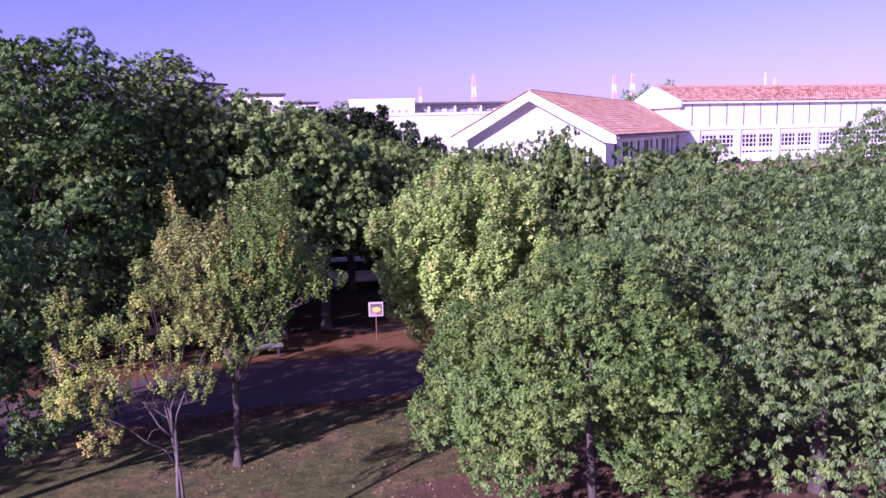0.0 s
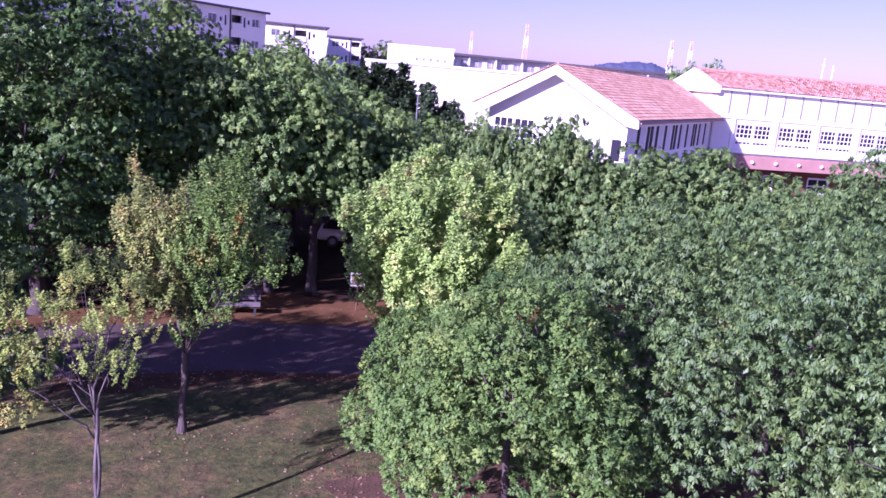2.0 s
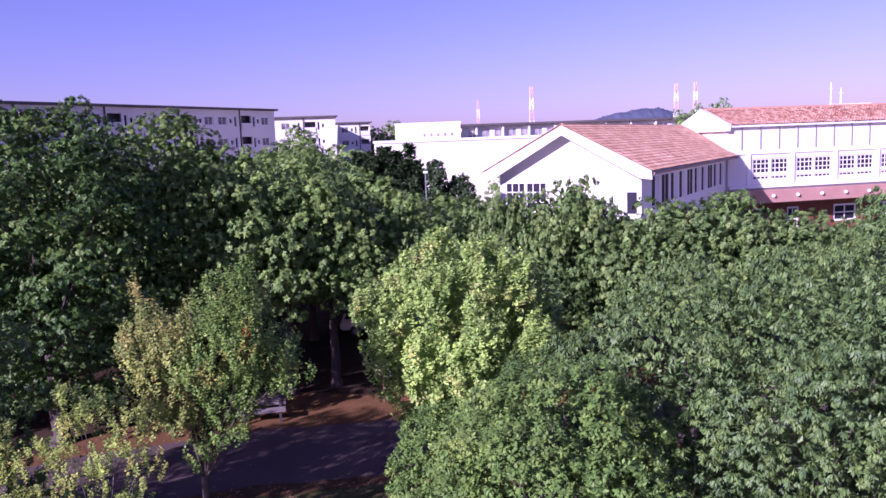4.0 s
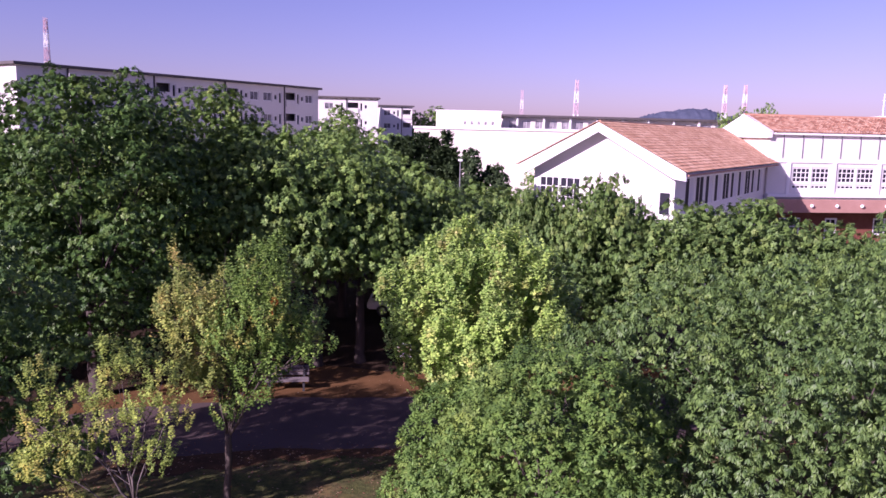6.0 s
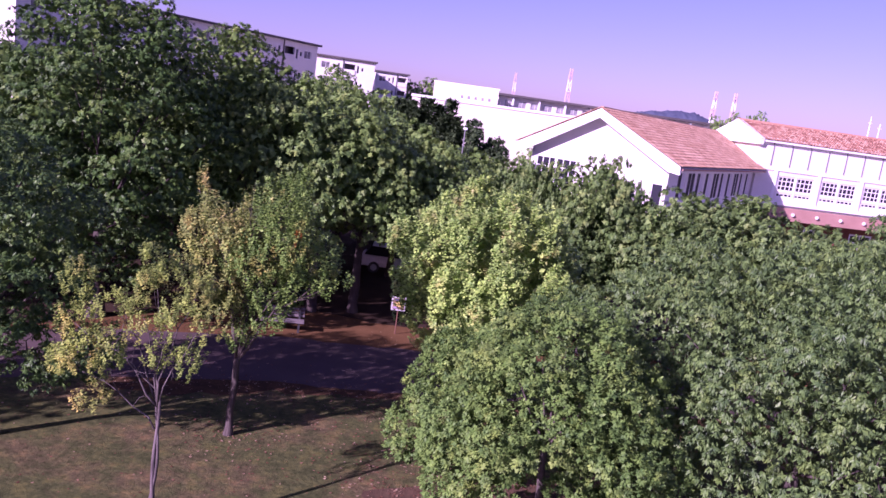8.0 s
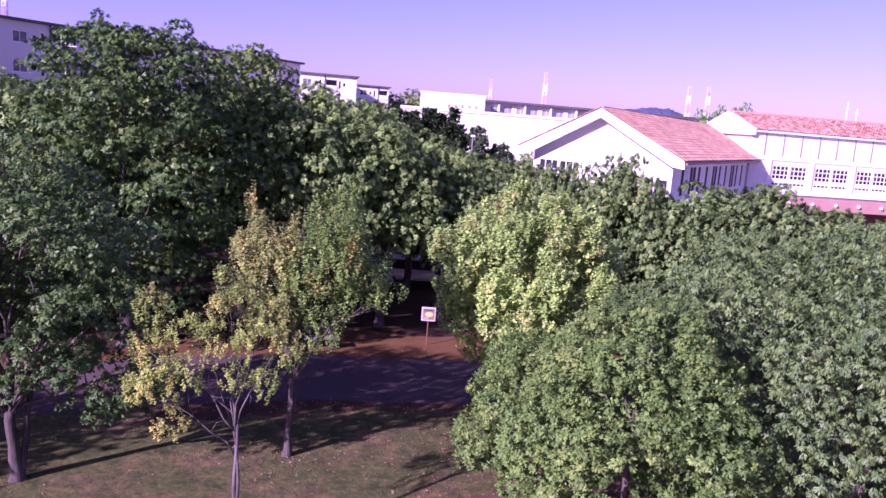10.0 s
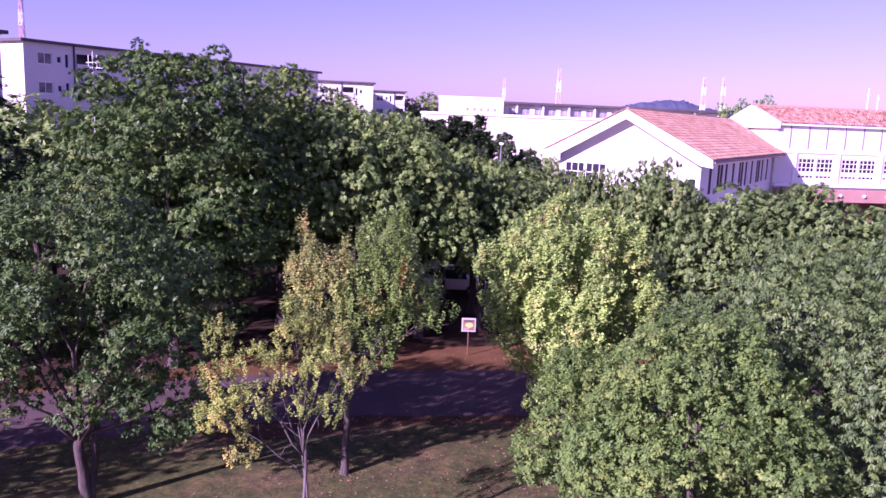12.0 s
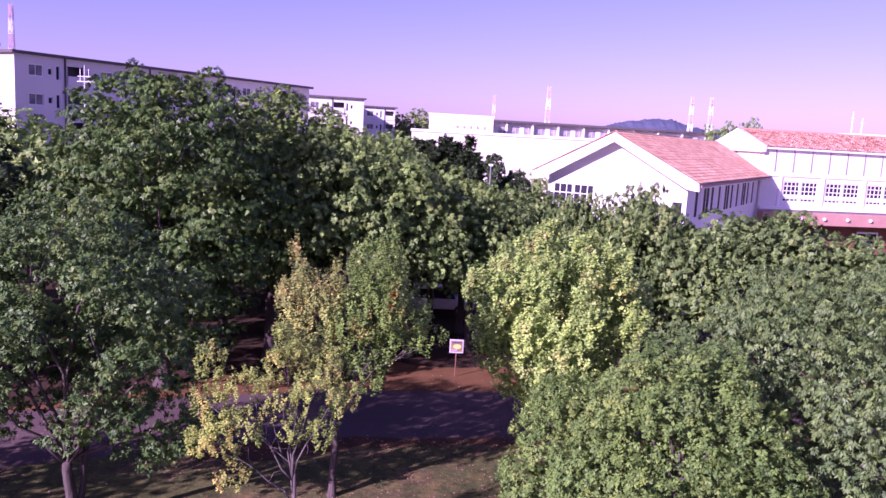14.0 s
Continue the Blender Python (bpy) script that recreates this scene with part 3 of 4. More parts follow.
def school_wing():
    """The gabled hall: local x runs across the gable, y along the ridge."""
    root = empty("school_wing", pose(7.55, 51.55, 0, 0, 0, -29.2), "white gabled school hall with red clay tile roof", "building")
    W, E, ZR, ZE, L, F = 5.0, 5.9, 10.8, 7.77, 32.6, 0.85
    k = (ZR - ZE) / E
    bm = bmesh.new()
    holes = [(-4.6, -1.5, 5.0, 7.05), (4.0, 4.75, 4.9, 6.4)]
    wall(bm, -W, W, 0, 7.2, F, F + 0.25, holes)
    part("gable_wall", bm, M_wall, root)
    bm = bmesh.new()
    prism(bm, [(-W, 7.2), (W, 7.2), (W, ZR - 0.35 - k * W), (0, ZR - 0.35), (-W, ZR - 0.35 - k * W)], "y", F, F + 0.25)
    part("gable", bm, M_wall, root)
    side_holes = [(F + 2.4 + i * 2.5, F + 2.4 + i * 2.5 + 1.9, 5.2, 7.25) for i in range(10)]
    bm = bmesh.new()
    wall(bm, F + 0.25, L - 1.5, 0, ZE + 0.2, 0, 0.25, side_holes)
    for q in bm.verts:
        q.co = Vector((W - q.co.y, q.co.x, q.co.z))
    part("side_wall", bm, M_wall, root)
    bm = bmesh.new()
    box(bm, -W, F + 0.25, 0, -W + 0.25, L, ZE + 0.2)
    part("side_wall", bm, M_wall, root)
    bm = bmesh.new()
    box(bm, -W + 0.3, F + 1.6, 3.6, W - 1.5, L - 2, 7.5)
    part("room", bm, M_dark, root, "dark room behind the windows")
    for i, (xa, xb, za, zb) in enumerate(side_holes):
        half = (xb - xa) / 2
        window(root, W - 0.02, xa, za, half, zb - za, 1, 1, 0.04, 0.03, rz=90, glass=M_shadeglass)
        window(root, W - 0.02, xa + half, za, half, zb - za, 1, 1, 0.04, 0.03, rz=90, glass=M_shadeglass if i % 3 == 1 else M_curtain)
    window(root, -4.6, F + 0.05, 5.0, 1.5, 2.05, 3, 3, curtain=0.3)
    window(root, -3.05, F + 0.05, 5.0, 1.55, 2.05, 3, 3, curtain=0.6)
    window(root, 4.0, F + 0.05, 4.9, 0.75, 1.5, 1, 2, 0.06, 0.03)
    # roof slab, barge boards, soffit, tiles
    bm = bmesh.new()
    prism(bm, [(-E, ZE - 0.12), (0, ZR - 0.12), (E, ZE - 0.12), (E, ZE - 0.30), (0, ZR - 0.34), (-E, ZE - 0.30)], "y", 0.12, L)
    part("roof", bm, M_trim, root)
    for s in (-1, 1):
        bm = bmesh.new()
        prism(bm, [(0, ZR - 0.02), (s * E, ZE - 0.02), (s * (E + 0.05), ZE - 0.55), (s * (E - 0.75), ZE - 0.45), (0, ZR - 0.62)], "y", -0.1, 0.12)
        part("barge_board", bm, M_trim, root, "thick white barge board")
        bm = bmesh.new()
        box(bm, min(s * E, s * (E + 0.14)), 0.15, ZE - 0.26, max(s * E, s * (E + 0.14)), L - 2.2, ZE - 0.13)
        part("gutter", bm, M_fascia, root)
        tiles("roof_tiles", root, (s * (E + 0.12), -0.18, ZE - 0.02), (0, 1, 0), (-s * E, 0, ZR - ZE), L, math.hypot(E + 0.1, ZR - ZE), M_tile)
    bm = bmesh.new()
    tube(bm, [(0, 0.0, ZR - 0.02), (0, L, ZR - 0.02)], [0.16, 0.16], 8)
    part("ridge_cap", bm, M_tile, root)
    return root


def school_main():
    """The long two-storey block: local x runs along its front, y into it."""
    root = empty("school_building", pose(26.05, 73.9, 0, 0, 0, 13.0), "long white two-storey school with mottled tile roof", "building")
    L, D, ZR, ZE, OV = 64.0, 8.5, 12.2, 10.58, 0.35
    pitch, first, zw, hw = 4.70, 2.55, 7.38, 2.05
    starts = [first + i * pitch for i in range(13)]
    holes = []
    for a in starts:
        for q in (0.0, 1.98):
            holes += [(a + q, a + q + 1.84, zw - 1.42, zw), (a + q, a + q + 1.84, zw - hw, zw - hw + 0.46)]
    bm = bmesh.new()
    wall(bm, 0, L, 3.9, ZE + 0.25, 0, 0.3, holes)
    part("front_wall", bm, M_wall, root)
    bm = bmesh.new()
    prism(bm, [(0.3, 0), (D, 0), (D, ZE + 0.1), (D / 2, ZR - 0.25), (0.3, ZE + 0.1)], "x", 0, 0.3)
    part("gable_wall", bm, M_wall, root)
    bm = bmesh.new()
    prism(bm, [(0.3, 0), (D, 0), (D, ZE + 0.1), (D / 2, ZR - 0.25), (0.3, ZE + 0.1)], "x", L - 0.3, L)
    part("gable_wall", bm, M_wall, root)
    bm = bmesh.new()
    box(bm, 0.3, D - 0.3, 0, L - 0.3, D, ZE + 0.1)
    part("back_wall", bm, M_wall, root)
    bm = bmesh.new()
    box(bm, 0.4, 1.4, 3.95, L - 0.4, D - 0.5, ZE - 0.5)
    part("room", bm, M_dark, root, "dark classrooms behind the windows")
    for a in starts:
        for q in (0.0, 1.98):
            window(root, a + q, 0.06, zw - 1.42, 1.84, 1.42, 4, 3, 0.12, 0.08)
            window(root, a + q, 0.06, zw - hw, 1.84, 0.46, 4, 1, 0.12, 0.09)
        bm = bmesh.new()
        box(bm, a - 0.62, -0.14, 4.9, a - 0.28, 0.0, zw + 0.45, 0.02)
        part("pilaster", bm, M_trim, root)
    for i in range(31):
        bm = bmesh.new()
        c = 1.35 + i * 1.975
        box(bm, c - 0.035, -0.07, zw + 0.9, c + 0.035, 0.0, ZE - 0.15)
        box(bm, c - 0.10, -0.16, ZE - 0.15, c + 0.10, 0.0, ZE + 0.12)
        part("downpipe", bm, M_grey, root, "thin grey rainwater strip")
    bm = bmesh.new()
    box(bm, -0.1, -0.10, zw + 0.45, L, 0.0, zw + 0.62)
    part("string_course", bm, M_trim, root)
    bm = bmesh.new()
    box(bm, 0.0, -0.35, 4.62, L, 0.0, 4.90)
    part("ledge", bm, M_trim, root)
    bm = bmesh.new()
    box(bm, 0.0, -0.22, 4.44, L, 0.0, 4.60)
    part("gutter", bm, M_grey, root)
    # terracotta canopy band with round lamps, recessed ground floor
    bm = bmesh.new()
    box(bm, 0.0, -0.9, 3.2, L, 0.0, 4.42, 0.03)
    part("canopy", bm, M_fascia, root, "terracotta canopy band")
    for i in range(22):
        bm = bmesh.new()
        bmesh.ops.create_uvsphere(bm, u_segments=10, v_segments=6, radius=0.17, matrix=Matrix.Translation((4.2 + i * 2.6, -0.98, 3.85)))
        part("lamp_globe", bm, M_white, root, "round white wall lamp", smooth=True)
    low = [(2 + i * 5.2, 2 + i * 5.2 + w, 0.0 if d else 0.8, 2.5) for i in range(12) for w, d in (((1.3, 1) if i % 2 else (2.6, 0)),)]
    bm = bmesh.new()
    wall(bm, 0, L, 0, 3.2, 1.2, 1.5, low)
    part("ground_floor_wall", bm, M_brick, root, "red brick ground floor wall")
    for xa, xb, za, zb in low:
        window(root, xa, 1.25, za, xb - xa, zb - za, 2, 2, 0.12, 0.12)
    bm = bmesh.new()
    box(bm, 0.5, 2.2, 0.0, L - 0.5, D - 0.4, 3.1)
    part("room", bm, M_dark, root)
    # roof
    bm = bmesh.new()
    k = (ZR - ZE) / (D / 2 + OV)
    prism(bm, [(-OV, ZE), (D / 2, ZR), (D + OV, ZE), (D + OV, ZE - 0.18), (D / 2, ZR - 0.22), (-OV, ZE - 0.18)], "x", 0.0, L + 0.4)
    part("roof", bm, M_trim, root)
    slope = math.hypot(D / 2 + OV, ZR - ZE)
    tiles("roof_tiles", root, (-0.4, -OV - 0.08, ZE + 0.0), (1, 0, 0), (0, D / 2 + OV, ZR - ZE), L + 0.8, slope + 0.05, M_tilemix)
    tiles("roof_tiles", root, (-0.4, D + OV + 0.08, ZE + 0.0), (1, 0, 0), (0, -D / 2 - OV, ZR - ZE), L + 0.8, slope + 0.05, M_tilemix)
    bm = bmesh.new()
    prism(bm, [(-OV - 0.1, ZE + 0.10), (D / 2, ZR + 0.10), (D + OV + 0.1, ZE + 0.10), (D + OV, ZE - 0.5), (-OV, ZE - 0.5)], "x", -0.45, -0.02)
    part("barge_board", bm, M_trim, root, "white gable verge board")
    bm = bmesh.new()
    tube(bm, [(-0.4, D / 2, ZR + 0.05), (L + 0.4, D / 2, ZR + 0.05)], [0.15, 0.15], 8)
    part("ridge_cap", bm, M_tilemix, root)
    return root


def apartment(name, m, length, depth, height, storeys, unit_w, label, wallm, offset=1.0, roof_lip=0.5, group="apartment blocks"):
    """A plain block of flats; its front faces -y: per unit a wide window, a small one and a recessed balcony."""
    root = empty(name, m, label, "building", group)
    fh = height / storeys
    holes, wins, balc = [], [], []
    units = int((length - offset) / unit_w)
    for s in range(storeys):
        z = s * fh
        for u in range(units):
            x = offset + u * unit_w
            for a, b, za, zb in ((0.6, 2.4, 0.95, 2.3), (2.95, 3.5, 1.2, 2.0), (3.95, 4.45, 0.7, 2.35), (8.0, 8.5, 0.7, 2.35), (8.9, 9.45, 1.2, 2.0), (9.9, 11.6, 0.95, 2.3)):
                if b < unit_w:
                    holes.append((x + a, x + b, z + za, z + zb))
                    wins.append((x + a, z + za, b - a, zb - za))
            holes.append((x + 5.4, x + 7.6, z + 0.25, z + 2.45))
            balc.append((x + 5.4, z + 0.25))
    bm = bmesh.new()
    wall(bm, 0, length, 0, height, 0, 0.3, holes)
    part("wall", bm, wallm, root)
    for q in ((0, 0.3, 0.3, depth), (length - 0.3, 0.3, length, depth), (0.3, depth - 0.3, length - 0.3, depth)):
        bm = bmesh.new()
        box(bm, q[0], q[1], 0, q[2], q[3], height)
        part("wall", bm, wallm, root)
    bm = bmesh.new()
    box(bm, 0.4, 1.6, 0.1, length - 0.4, depth - 0.4, height - 0.1)
    part("room", bm, M_recess, root, "shaded balcony back wall")
    bm = bmesh.new()
    box(bm, -roof_lip, -roof_lip, height, length + roof_lip, depth + roof_lip, height + 0.32)
    part("roof", bm, M_slab, root, "flat roof with dark edge")
    shared = {}
    for x, z, w, h in wins:
        key = (round(w, 2), round(h, 2))
        if key not in shared:
            hub = window(root, x, 0.08, z, w, h, 2 if w > 1 else 1, 1, 0.12, 0.07 if w > 1 else 0.05, glass=M_greyglass if w > 1 else M_shadeglass)
            shared[key] = hub
        else:
            hub = new("window")
            hub.parent = root
            hub.matrix_basis = pose(x, 0.08, z)
            for c in shared[key].children:
                o = new(c.name.split(".")[0], c.data)
                o.parent = hub
    for u in range(units):
        bm = bmesh.new()
        box(bm, offset + u * unit_w + 5.0, -0.16, 0, offset + u * unit_w + 5.16, 0, height)
        part("drainpipe", bm, M_slab, root)
    bm = bmesh.new()
    box(bm, 0, -0.25, 0, 2.2, -0.1, 1.05)
    rail_mesh = bpy.data.meshes.new("balcony_parapet")
    bm.to_mesh(rail_mesh)
    bm.free()
    rail_mesh.materials.append(wallm)
    for x, z in balc:
        o = new("balcony", rail_mesh)
        o.parent = root
        o.matrix_basis = pose(x, 0.1, z)
    return root


school_wing()
school_main()
apartment("apartment_block", pose(-53.4, 84, 0, 0, 0, 61.5), 50, 9, 16.4, 5, 12.0, "long pale five-storey apartment block with dark roof edge", M_aptwall)
apartment("apartment_block", pose(-63.2, 31.6, 0, 0, 0, 61.5), 39, 9, 15.5, 5, 12.0, "pale apartment block seen behind trees, dark roof edge", M_aptwall)
apartment("apartment_block", pose(-37.7, 160, 0, 0, 0, 14), 12.9, 26, 16.5, 5, 10.6, "white sunlit apartment block with dark balconies", M_wall, 1.2)
apartment("apartment_block", pose(-28.9, 190, 0, 0, 0, 14), 7.9, 14, 15.9, 5, 7.6, "small white apartment block with balconies", M_wall, 0.2)


def white_halls():
    gym = empty("gymnasium", pose(-9.6, 95, 0, 0, 0, 4), "plain white windowless gymnasium block", "building")
    bm = bmesh.new()
    box(bm, 0, 0, 0, 34, 14, 10.3, 0.05)
    part("wall", bm, M_cream, gym)
    bm = bmesh.new()
    box(bm, -0.15, -0.15, 10.3, 34.15, 14.15, 10.6)
    part("roof", bm, M_trim, gym)
    bm = bmesh.new()
    box(bm, 4.0, -0.25, 0, 4.12, 0, 10.3)
    part("downpipe", bm, M_grey, gym)
    hall = empty("assembly_hall", pose(-8.4, 112, 0, 0, 0, 3), "white hall with a row of small high windows", "building")
    holes = [(4.0 + i * 1.0, 4.5 + i * 1.0, 11.0, 11.6) for i in range(5)]
    bm = bmesh.new()
    wall(bm, 0, 9.4, 0, 12.9, 0, 0.3, holes)
    part("wall", bm, M_cream, hall)
    for x in (0, 9.1):
        bm = bmesh.new()
        box(bm, x, 0.3, 0, x + 0.3, 12, 12.9)
        part("wall", bm, M_cream, hall)
    bm = bmesh.new()
    box(bm, -0.1, -0.1, 12.9, 9.5, 12, 13.1)
    part("roof", bm, M_trim, hall)
    for xa, xb, za, zb in holes:
        window(hall, xa, 0.06, za, xb - xa, zb - za, 1, 1, glass=M_paleglass)
    row = empty("classroom_block", pose(1.4, 125, 0, 0, 0, 12), "long pale classroom block with dark flat roof edge", "building")
    holes = [(0.8 + i * 2.2, 0.8 + i * 2.2 + 1.5, z, z + 1.5) for i in range(17) for z in (4.0, 7.4, 10.6)]
    bm = bmesh.new()
    wall(bm, 0, 38.5, 0, 12.6, 0, 0.3, holes)
    part("wall", bm, M_cream, row)
    for x in (0, 38.2):
        bm = bmesh.new()
        box(bm, x, 0.3, 0, x + 0.3, 9, 12.6)
        part("wall", bm, M_cream, row)
    bm = bmesh.new()
    box(bm, -0.6, -0.8, 12.6, 39, 9.3, 12.95)
    part("roof", bm, M_slab, row)
    for xa, xb, za, zb in holes:
        if za > 7:
            window(row, xa, 0.06, za, xb - xa, zb - za, 2, 1, glass=M_paleglass)
    for i in range(9):
        bm = bmesh.new()
        box(bm, 2 + i * 4.4, -0.5, 9.8, 2.25 + i * 4.4, 0, 12.6)
        part("fin", bm, M_trim, row)
    bm = bmesh.new()
    box(bm, 0.4, 2.2, 0.1, 38, 8.6, 12.5)
    part("room", bm, M_dark, row)


white_halls()


def far_house(x, y, w, d, h, roofm, label, rz=0.0):
    root = empty("house", pose(x, y, 0, 0, 0, rz), label, "house", "distant houses")
    bm = bmesh.new()
    wall(bm, 0, w, 0, h, 0, 0.3, [(w * 0.15, w * 0.4, h - 2.2, h - 0.9), (w * 0.6, w * 0.85, h - 2.2, h - 0.9)])
    part("wall", bm, M_wall, root)
    for x in (0, w - 0.3):
        bm = bmesh.new()
        box(bm, x, 0.3, 0, x + 0.3, d, h)
        part("wall", bm, M_wall, root)
    for a in (0.15, 0.6):
        window(root, w * a, 0.06, h - 2.2, w * 0.25, 1.3, 2, 1)
    bm = bmesh.new()
    prism(bm, [(-0.5, h), (d + 0.5, h), (d / 2, h + d * 0.28)], "x", -0.4, w + 0.4)
    part("roof", bm, roofm, root)
    return root


for i, (x, y, w, d, h, r) in enumerate(((34, 170, 9, 8, 10.6, M_slab), (47, 180, 6, 6, 11.2, M_trim), (56, 185, 6, 6, 10.9, M_trim),
                                        (66, 190, 6, 6, 10.8, M_trim), (52, 120, 7, 7, 9.4, M_tile), (84, 230, 12, 9, 10.0, M_slab))):
    far_house(x, y, w, d, h, r, "small distant house with white walls and " + ("tile roof" if r is M_tile else "plain roof"), 5.0 * i % 17)


def tower(x, y, z1, half, label, bands=8):
    root = empty("lattice_tower", pose(x, y, 0), label, "tower", "red and white towers")
    for i in range(bands):
        za, zb = z1 * i / bands, z1 * (i + 1) / bands
        ra, rb = half * (1 - 0.6 * i / bands), half * (1 - 0.6 * (i + 1) / bands)
        bm = bmesh.new()
        t = half * 0.13
        corners = ((1, 1), (-1, 1), (-1, -1), (1, -1))
        for (a, c), (a2, c2) in zip(corners, corners[1:] + corners[:1]):
            tube(bm, [(a * ra, c * ra, za), (a * rb, c * rb, zb)], [t, t], 4)
            tube(bm, [(a * ra, c * ra, za), (a2 * rb, c2 * rb, zb)], [t * 0.6, t * 0.6], 4)
            tube(bm, [(a2 * ra, c2 * ra, za), (a * rb, c * rb, zb)], [t * 0.6, t * 0.6], 4)
            tube(bm, [(a * ra, c * ra, za), (a2 * ra, c2 * ra, za)], [t * 0.8, t * 0.8], 4)
        tagged(part("section", bm, M_red if (bands - i) % 2 else M_white, root), kind="stuff")
    return root


tower(-422, 700, 106, 3.0, "tall red and white steel lattice tower")
tower(56.5, 600, 51.5, 2.3, "red and white steel lattice tower", 6)
tower(17.8, 700, 48.7, 1.9, "red and white steel lattice tower", 6)
tower(249.5, 900, 69.0, 3.0, "red and white steel lattice tower", 7)
tower(271.5, 900, 69.8, 3.0, "red and white steel lattice tower", 7)


def aerial_block():
    root = empty("plant_room", pose(93.9, 198, 0), "white rooftop plant block with aerial masts", "building")
    bm = bmesh.new()
    box(bm, 0, 0, 0, 10, 8, 16.2)
    part("wall", bm, M_wall, root)
    for x, h in ((0.9, 5.5), (3.4, 4.0)):
        bm = bmesh.new()
        tube(bm, [(x, 2, 16.2), (x, 2, 16.2 + h)], [0.16, 0.1], 6)
        tube(bm, [(x - 0.5, 2, 16.2 + h * 0.7), (x + 0.5, 2, 16.2 + h * 0.7)], [0.06, 0.06], 5)
        part("aerial", bm, M_white, root)


aerial_block()

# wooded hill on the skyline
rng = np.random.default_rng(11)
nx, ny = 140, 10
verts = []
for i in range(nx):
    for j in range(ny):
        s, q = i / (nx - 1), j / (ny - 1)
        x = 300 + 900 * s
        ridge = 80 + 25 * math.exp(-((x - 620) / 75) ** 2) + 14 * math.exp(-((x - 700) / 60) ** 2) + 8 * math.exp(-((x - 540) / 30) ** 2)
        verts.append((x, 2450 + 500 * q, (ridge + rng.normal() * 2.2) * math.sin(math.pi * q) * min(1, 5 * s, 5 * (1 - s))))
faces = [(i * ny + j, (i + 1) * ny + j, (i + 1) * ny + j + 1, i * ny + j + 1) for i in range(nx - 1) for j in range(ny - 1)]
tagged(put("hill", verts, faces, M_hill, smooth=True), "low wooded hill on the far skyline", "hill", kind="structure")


# ---- trees ----
R = np.random.default_rng
NEAR_LEAF = dict(spacing=0.205, per=20, reach=0.11, size=0.086, slim=0.5, droop=0.65, fill=8.0, fill_size=0.12, clumps=dict(spacing=0.56, r0=0.26, r1=0.46, flat=0.8), lift=0.8)
DROOP_LEAF = dict(spacing=0.26, per=19, reach=0.12, size=0.102, slim=0.34, droop=1.35, fill=8.0, fill_size=0.13, clumps=dict(spacing=0.66, r0=0.32, r1=0.58, flat=0.75))

# sprays of the two thin maples: sideways, height, radius, half height
TURNING = [(1.42, 7.0, 0.11, 0.48), (1.12, 6.85, 0.13, 0.45), (0.72, 6.7, 0.14, 0.42), (0.3, 6.35, 0.16, 0.42), (-0.1, 6.0, 0.18, 0.4), (-1.25, 6.5, 0.07, 0.5), (-0.95, 6.0, 0.11, 0.4), (-0.5, 5.75, 0.2, 0.4), (-1.5, 5.6, 0.08, 0.4),
           (1.5, 6.1, 0.18, 0.5), (1.05, 6.0, 0.32, 0.5), (0.55, 5.8, 0.34, 0.5), (0.05, 5.4, 0.36, 0.45), (-0.6, 5.2, 0.38, 0.45), (-1.2, 5.4, 0.34, 0.5), (1.55, 5.5, 0.38, 0.45), (2.1, 5.2, 0.26, 0.32),
           (0.95, 5.3, 0.44, 0.5), (0.3, 5.0, 0.46, 0.5), (-0.4, 4.7, 0.44, 0.5), (-1.15, 4.6, 0.34, 0.45), (1.4, 4.7, 0.38, 0.36), (2.45, 4.7, 0.26, 0.16), (2.0, 4.55, 0.26, 0.2), (0.75, 4.3, 0.42, 0.42),
           (-0.2, 3.95, 0.38, 0.42), (-0.9, 3.85, 0.3, 0.34), (0.45, 3.5, 0.36, 0.36), (1.05, 3.7, 0.3, 0.28), (0.1, 3.1, 0.26, 0.28)]
YOUNG = [(-1.54, 5.0, 0.3, 0.42), (-1.0, 4.6, 0.34, 0.36), (-1.7, 4.3, 0.34, 0.4), (-1.33, 3.9, 0.42, 0.36), (-1.8, 3.8, 0.28, 0.26), (-0.75, 4.0, 0.28, 0.3), (-1.5, 3.2, 0.3, 0.24), (-1.1, 3.05, 0.3, 0.22),
         (-1.75, 3.45, 0.22, 0.2), (-0.37, 5.1, 0.4, 0.48), (0.16, 5.3, 0.38, 0.45), (-0.15, 4.55, 0.4, 0.42), (0.45, 4.7, 0.36, 0.36), (0.16, 3.9, 0.3, 0.28), (0.62, 3.9, 0.3, 0.26),
         (-0.15, 5.75, 0.22, 0.4), (0.75, 5.1, 0.3, 0.36), (0.9, 4.5, 0.32, 0.3)]


def shoots(rng, table, depth, rows):
    """Lobes of a thin crown from a table of sprays, set at several depths."""
    out = []
    for dx, z, r, rz in table:
        for k in range(rows):
            off = (k - (rows - 1) / 2) * 2 * depth / max(1, rows - 1) if rows > 1 else rng.uniform(-depth, depth)
            out.append((dx + rng.normal() * 0.07, off * min(1.0, 0.35 + r) + rng.normal() * 0.15, z + rng.normal() * 0.1, r * rng.uniform(0.95, 1.25), rz * rng.uniform(0.95, 1.2)))
    return out


